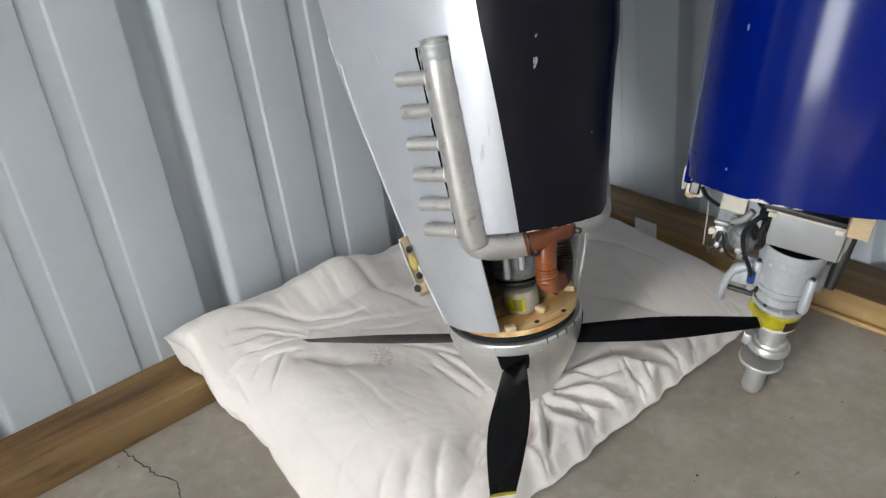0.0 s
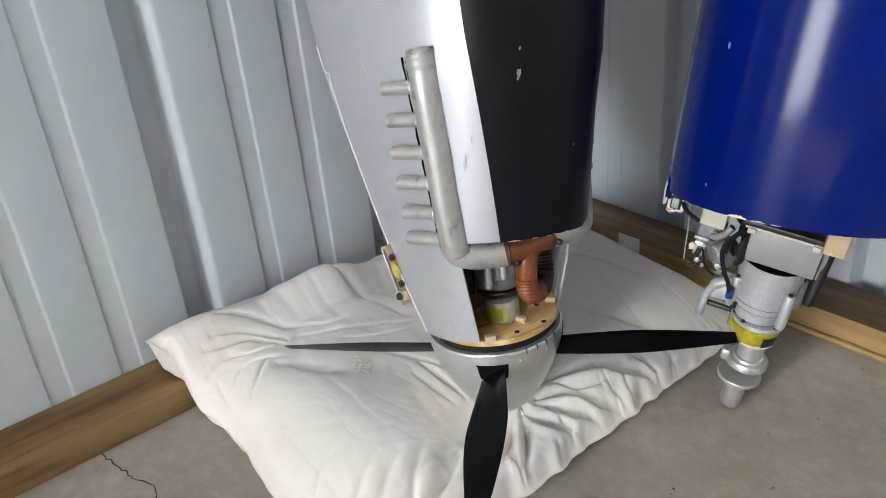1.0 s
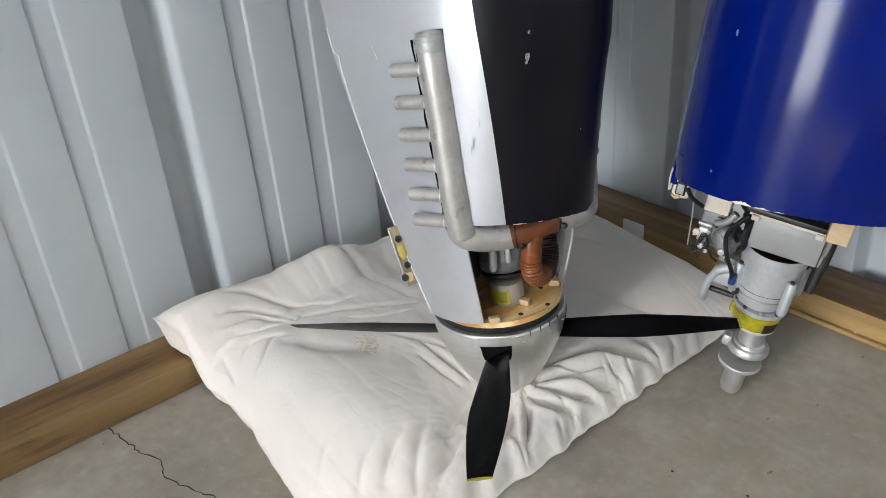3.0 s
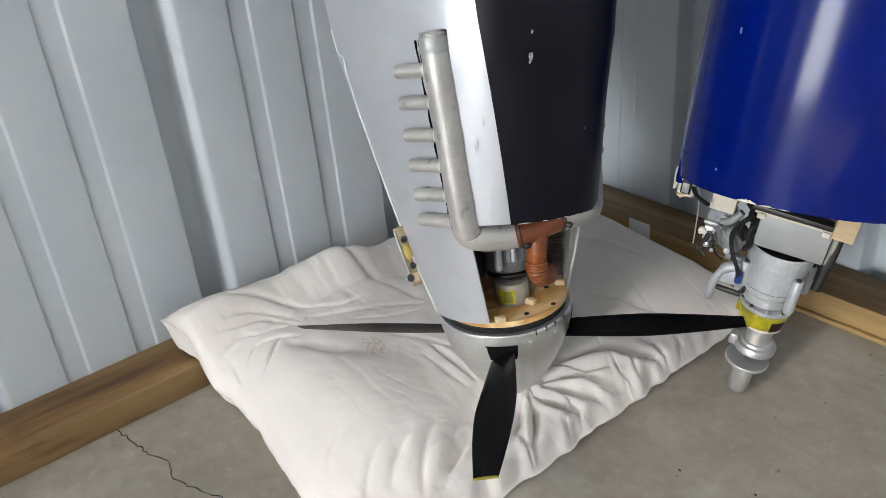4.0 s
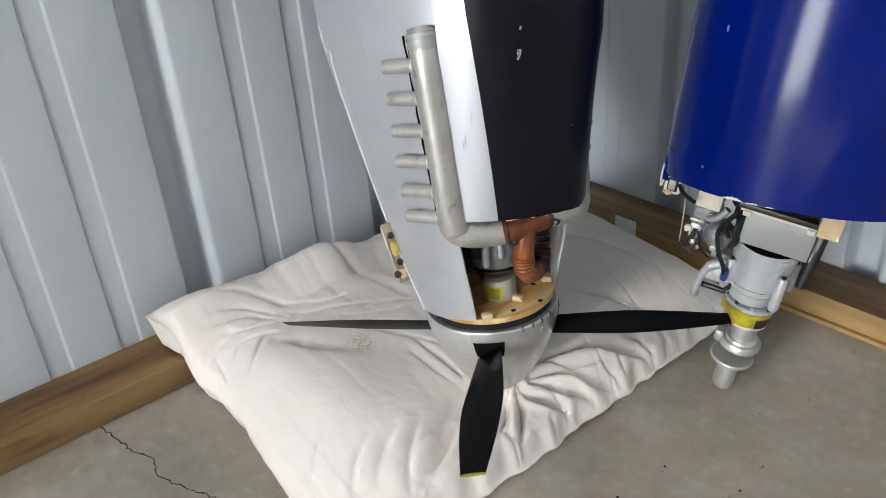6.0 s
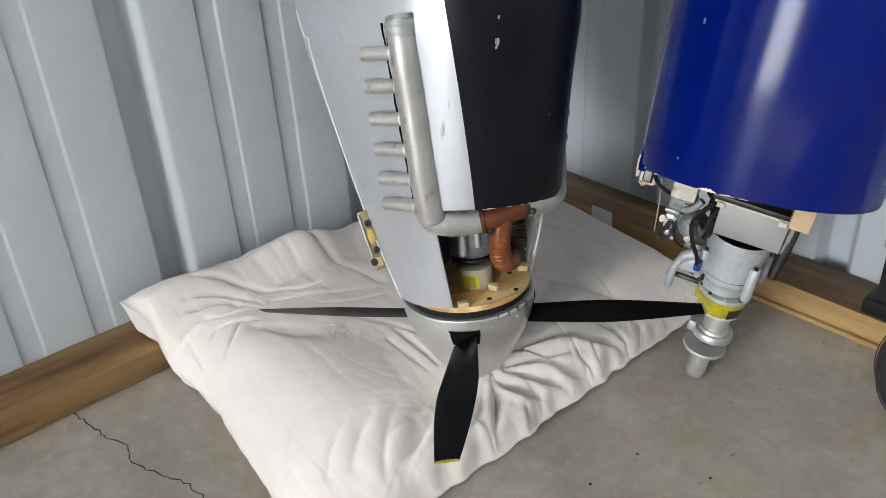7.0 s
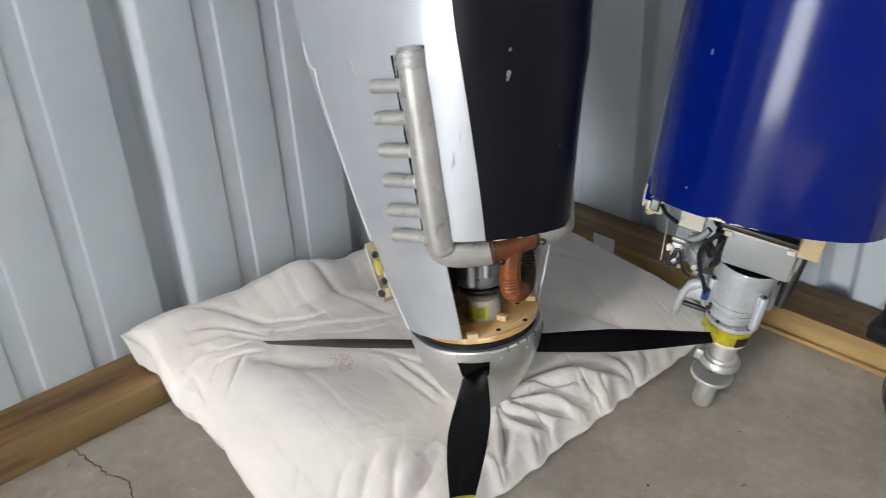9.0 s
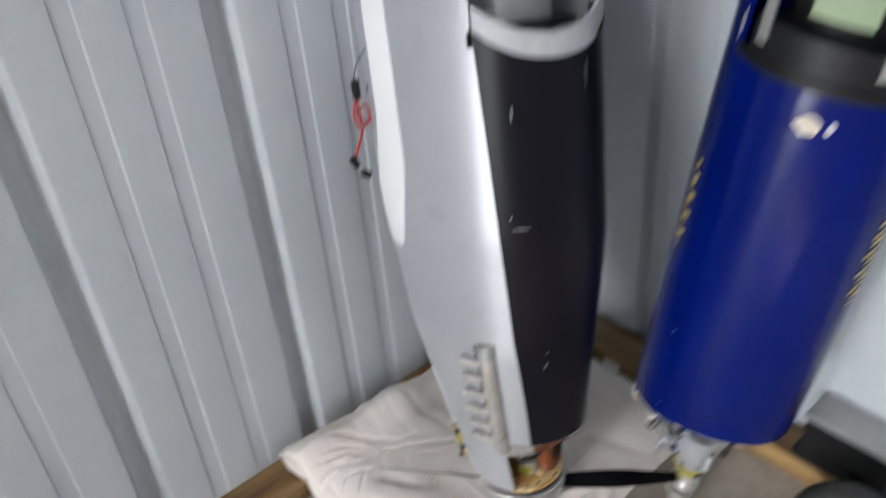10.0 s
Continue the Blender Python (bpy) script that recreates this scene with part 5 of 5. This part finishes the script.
part("case_joint", lathe_bm([(0.0315, 0.1628), (0.0319, 0.1629), (0.0319, 0.1632), (0.0315, 0.1633)], 48, T1), STEEL_DARK, case)
part("case_collar", lathe_bm([(0.0295, 0.1520), (0.0302, 0.1526), (0.0302, 0.1545), (0.0290, 0.1550)], 48, T1), ALU, case)
for x, y, z0, z1 in ((-0.0330, -0.019, 0.151, 0.188), (0.0215, -0.029, 0.148, 0.190), (0.030, 0.016, 0.150, 0.186), (-0.026, 0.028, 0.150, 0.186)):
    post = part("case_post", tube_bm([(x, y, z0), (x, y, z0 + 0.004), (x, y, z1 - 0.002), (x, y, z1)], [0.0046, 0.0058, 0.0054, 0.0046], 14), ALU_CAST, case)
    part("cap_screw", tube_bm([(x, y, z1), (x, y, z1 + 0.0014)], 0.0026, 8), STEEL_DARK, post)
    part("post_rib", box_bm((min(x, x * 0.8), min(y, y * 0.75), z0 + 0.006), (max(x, x * 0.8), max(y, y * 0.75), z1 - 0.006), 0.001), ALU_CAST, post)
# mount arm: a tapered curved bracket with a round foot
arm = part("mount_arm", tube_bm(bend([(-0.030, -0.008, 0.170), (-0.043, -0.008, 0.170), (-0.054, -0.008, 0.162), (-0.060, -0.008, 0.146), (-0.0615, -0.008, 0.132)], 5), [0.0085] * 5 + [0.0062] * 6 + [0.0046] * 10, 12), ALU_CAST, blue, "curved cast mount arm")
part("arm_foot", tube_bm([(-0.0615, -0.008, 0.136), (-0.0615, -0.008, 0.1205), (-0.0615, -0.008, 0.1185)], [0.0050, 0.0046, 0.0036], 12), ALU_CAST, arm)
part("arm_web", box_bm((-0.056, -0.010, 0.146), (-0.028, -0.004, 0.166), 0.002), ALU_CAST, arm)
part("arm_link", box_bm((-0.058, 0.0, 0.127), (-0.020, 0.006, 0.1325), 0.002), STEEL_DARK, arm)
part("arm_bolt", tube_bm([(-0.030, -0.020, 0.1500), (-0.030, -0.020, 0.158)], 0.0046, 10), STEEL_DARK, arm)
# grey square bracket above the case
brk = part("engine_bracket", box_bm((-0.034, -0.026, 0.2135), (0.036, 0.026, 0.2530), 0.0015), GREY_CAST, blue, "plain grey square engine bracket")
part("bracket_ledge", box_bm((-0.041, -0.030, 0.2528), (0.040, 0.030, 0.2562), 0.0008), PALE, brk)
for x in (-0.034, 0.029):
    part("ledge_pin", box_bm((x - 0.004, -0.0325, 0.2485), (x + 0.004, -0.0295, 0.2545), 0.0008), PALE, brk)
part("mount_rail", box_bm((-0.044, -0.034, 0.2575), (0.044, -0.022, 0.2635), 0.001), STEEL_DARK, brk)
part("mount_ring", box_bm((-0.040, -0.02, 0.2635), (0.045, 0.05, 0.29), 0.002), BLACK, blue)
part("side_strut", tube_bm([(0.043, 0.006, 0.250), (0.042, 0.004, 0.205), (0.040, 0.0, 0.168)], [0.007, 0.0065, 0.005], 10), STEEL_DARK, blue, "dark strut beside the crankcase")
part("side_plate", box_bm((0.0375, -0.002, 0.172), (0.044, 0.022, 0.262), 0.002), GREY_CAST, blue)
for x0, x1, z0, z1, y, mat in ((-0.084, -0.059, 0.250, 0.275, -0.045, PALE), (0.033, 0.053, 0.262, 0.29, -0.055, BLOCK)):
    part("wood_block", box_bm((x0, y, z0), (x1, y + 0.03, z1 + 0.03), 0.0015), mat, blue, "chipped pale wood block" if mat is PALE else "raw end-grain wood block")
# carburettor cluster
carb = part("carburettor", box_bm((-0.087, -0.010, 0.206), (-0.060, 0.016, 0.231), 0.003), CARB, blue, "grey carburettor with linkage and springs")
part("carb_body", box_bm((-0.083, -0.006, 0.186), (-0.050, 0.018, 0.212), 0.005), CARB, carb)
part("carb_dome", lathe_bm([(0.0, 0.013), (0.006, 0.0125), (0.0115, 0.010), (0.0150, 0.005), (0.0160, 0.0), (0.0160, -0.012)], 26, pose(-0.0545, -0.010, 0.2045, 82, 0, 8), close=False), CARB, carb, "round cast diaphragm cover")
part("dome_boss", lathe_bm([(0.0, 0.004), (0.0035, 0.0035), (0.0042, 0.0), (0.0042, -0.004)], 12, pose(-0.0560, -0.022, 0.1955, 90, 0, 0), close=False), ALU, carb)
part("dome_rib", tube_bm(bend([(-0.066, -0.017, 0.213), (-0.056, -0.022, 0.211), (-0.046, -0.018, 0.213)], 4), 0.0014, 6), CARB, carb)
part("carb_plate", box_bm((-0.088, -0.015, 0.2145), (-0.073, -0.009, 0.2180), 0.0008), ALU, carb)
part("carb_plate", box_bm((-0.057, -0.016, 0.1800), (-0.035, -0.008, 0.1870), 0.0012), CARB, carb, "flat cast foot")
part("carb_flange", box_bm((-0.086, -0.013, 0.194), (-0.074, -0.006, 0.211), 0.0012), ALU, carb)
part("carb_stud", tube_bm([(-0.068, -0.010, 0.2255), (-0.068, -0.0135, 0.2255)], 0.0036, 12), ALU, carb)
for x, z, r in ((-0.0745, 0.2105, 0.0022), (-0.0690, 0.2200, 0.0026), (-0.0490, 0.1835, 0.0020), (-0.0790, 0.1905, 0.0034), (-0.0725, 0.1860, 0.0026)):
    part("carb_screw", lathe_bm([(r, -0.004), (r, 0.003), (r * 0.55, 0.004), (0.0, 0.004)], 10, pose(x, -0.014, z, 90, 0, 0), close=False), STEEL_DARK if x > -0.07 else ALU, carb)
for x0, z0, dx, dz, n in ((-0.079, 0.206, -0.0035, -0.016, 34), (-0.0735, 0.196, -0.002, -0.012, 26)):
    spr = [(x0 + dx * k / n + 0.0026 * math.cos(k * 1.25), -0.016 + 0.0026 * math.sin(k * 1.25), z0 + dz * k / n) for k in range(n + 1)]
    part("return_spring", tube_bm(spr, 0.0007, 5), STEEL_DARK, carb)
part("throttle_arm", tube_bm([(-0.090, -0.014, 0.186), (-0.086, -0.016, 0.180), (-0.080, -0.015, 0.184)], 0.0018, 8), STEEL_DARK, carb)
part("throttle_arm", tube_bm([(-0.086, -0.014, 0.182), (-0.078, -0.014, 0.174)], 0.0012, 6), STEEL_DARK, carb)
part("throttle_horn", lathe_bm([(0.0016, 0), (0.0038, 0), (0.0038, 0.003), (0.0016, 0.003)], 16, pose(-0.0875, -0.013, 0.2050, 90, 0, 0)), PALE, carb, "white control horn")
part("horn_arm", box_bm((-0.0905, -0.0165, 0.2005), (-0.0870, -0.0135, 0.2035), 0.0005), PALE, carb)
part("choke_wire", tube_bm(bend([(-0.076, -0.014, 0.204), (-0.072, -0.019, 0.194), (-0.066, -0.018, 0.184), (-0.058, -0.016, 0.178)], 5), 0.0012, 6), BLACK, carb)
part("grey_hose", tube_bm(bend([(-0.070, -0.014, 0.222), (-0.060, -0.018, 0.230), (-0.053, -0.018, 0.242)], 5), 0.0040, 10), GREY_CAST, carb, "grey ribbed fuel hose")
part("push_rod", tube_bm([(-0.1010, -0.014, 0.252), (-0.0965, -0.015, 0.225), (-0.0925, -0.015, 0.186)], 0.0008, 6), ALU, blue, "thin steel push rod")
part("fuel_line", tube_bm(bend([(-0.041, -0.022, 0.246), (-0.052, -0.030, 0.232), (-0.055, -0.032, 0.218), (-0.048, -0.036, 0.200), (-0.040, -0.034, 0.185), (-0.0365, -0.030, 0.172)], 6), 0.0024, 8), BLACK, blue, "black rubber fuel line")
part("fuel_line", tube_bm(bend([(-0.036, -0.016, 0.244), (-0.047, -0.022, 0.236), (-0.050, -0.024, 0.224), (-0.044, -0.020, 0.212)], 6), 0.0024, 8), BLACK, blue)
part("fuel_line", tube_bm(bend([(-0.034, -0.020, 0.240), (-0.039, -0.028, 0.228), (-0.036, -0.028, 0.214), (-0.040, -0.016, 0.200)], 6), 0.0034, 8), BLACK, blue)
part("wire_sleeve", tube_bm([(-0.0362, -0.029, 0.177), (-0.0356, -0.028, 0.165)], 0.0040, 10), BLUE_PLASTIC, blue, "blue crimp connector")
part("wire_lug", tube_bm([(-0.0356, -0.028, 0.165), (-0.032, -0.023, 0.156)], 0.003, 10), ALU, blue)
for x, y, z, r in ((-0.040, -0.006, 0.238, 0.008), (-0.036, -0.004, 0.224, 0.007), (-0.046, 0.006, 0.248, 0.009)):
    bm = bmesh.new()
    bmesh.ops.create_icosphere(bm, subdivisions=2, radius=r, matrix=Matrix.Translation((x, y, z)) @ Matrix.Diagonal((1, 0.9, 1.5, 1)))
    part("rubber_boot", bm, BLACK, blue)
# chipped blue lug at the nose rim
lug = part("cowl_lug", box_bm((-0.1345, -0.026, 0.256), (-0.1235, 0.006, 0.312), 0.004), BLUE, blue, "chipped blue cowl lug")
lug.location = (0.006, 0.0, 0.0)
part("lug_edge", tube_bm(bend([(-0.1255, -0.0260, 0.308), (-0.1265, -0.0262, 0.290), (-0.1295, -0.0245, 0.268), (-0.1310, -0.0240, 0.250)], 4), [0.0006] * 5 + [0.0009] * 4 + [0.0012] * 7, 6), PALE, lug, "chipped white edge")
part("lug_edge", tube_bm(bend([(-0.1335, -0.0255, 0.276), (-0.1335, -0.0255, 0.264), (-0.1320, -0.0250, 0.250)], 4), 0.0010, 6), PALE, lug)
rng = random.Random(5)
part("lug_wood", box_bm((-0.1290, -0.0235, 0.2430), (-0.1110, -0.0190, 0.2660), 0.003), PALE, lug, "splintered wood and filler")
for k in range(6):
    x, z = -0.120 + rng.uniform(-0.010, 0.010), 0.2545 + rng.choice((-1, 1)) * rng.uniform(0.009, 0.0115)
    part("wood_splinter", box_bm((-0.0030, -0.0012, -0.0010), (0.0030, 0.0012, 0.0010), 0.0003, pose(x, -0.0240, z, rng.uniform(0, 30), rng.uniform(-40, 40), rng.uniform(-15, 15))), BLOCK, lug)
part("lug_socket", box_bm((-0.1255, -0.0250, 0.2465), (-0.1145, -0.0200, 0.2625), 0.0015), BLACK, lug)
part("lug_insert", box_bm((-0.1240, -0.0262, 0.2485), (-0.1165, -0.0245, 0.2600), 0.0006), GREY_CAST, lug)
part("rim_wire", tube_bm(bend([(-0.113, -0.024, 0.256), (-0.105, -0.04, 0.257), (-0.09, -0.06, 0.262)], 5), 0.0022, 6), BLACK, lug)

# ---------------------------------------------------------------- small things in the corner
tag_ob = part("paper_tag", box_bm((0.298, -0.158, 0.066), (0.335, -0.1575, 0.090), 0, Matrix.Rotation(0, 4, "Z")), PAPER, smooth=False)
tagged(tag_ob, "small white paper tag sewn to the pillow", "tag")
case_ob = thing("black_case", pose(0.672, -0.002, 0.038, 0, 0, 0), "flat black plastic case standing on the timber sill", "case")
part("case_shell", box_bm((0.008, -0.075, 0.012), (0.16, -0.006, 0.105), 0.004), BLACK, case_ob)
part("case_foot", box_bm((-0.004, -0.082, 0.0), (0.17, -0.004, 0.022), 0.005), BLACK, case_ob)
part("case_lid_band", box_bm((0.004, -0.078, 0.095), (0.164, -0.004, 0.108), 0.003), GREY_CAST, case_ob)


def wheel(m):
    w = thing("spare_wheel", m, "black rubber model wheel standing on the floor", "wheel")
    prof = [(0.036, -0.024), (0.058, -0.027), (0.070, -0.022), (0.0765, -0.012), (0.078, 0.0), (0.0765, 0.012), (0.070, 0.022), (0.058, 0.027), (0.036, 0.024)]
    part("tyre", lathe_bm(prof + [prof[0]], 56, close=False), RUBBER, w, "black rubber tyre")
    for z in (-0.014, 0.014):
        part("tread_groove", lathe_bm([(0.0772, z - 0.0012), (0.0782, z), (0.0772, z + 0.0012)], 56, close=False), CRACK, w)
    part("rim", lathe_bm([(0.006, -0.018), (0.036, -0.020), (0.037, 0.0), (0.036, 0.020), (0.006, 0.018)], 36), ALU_CAST, w, "grey hub")
    return w


wheel(pose(0.814, -0.190, 0.078, 90, 0, 28))
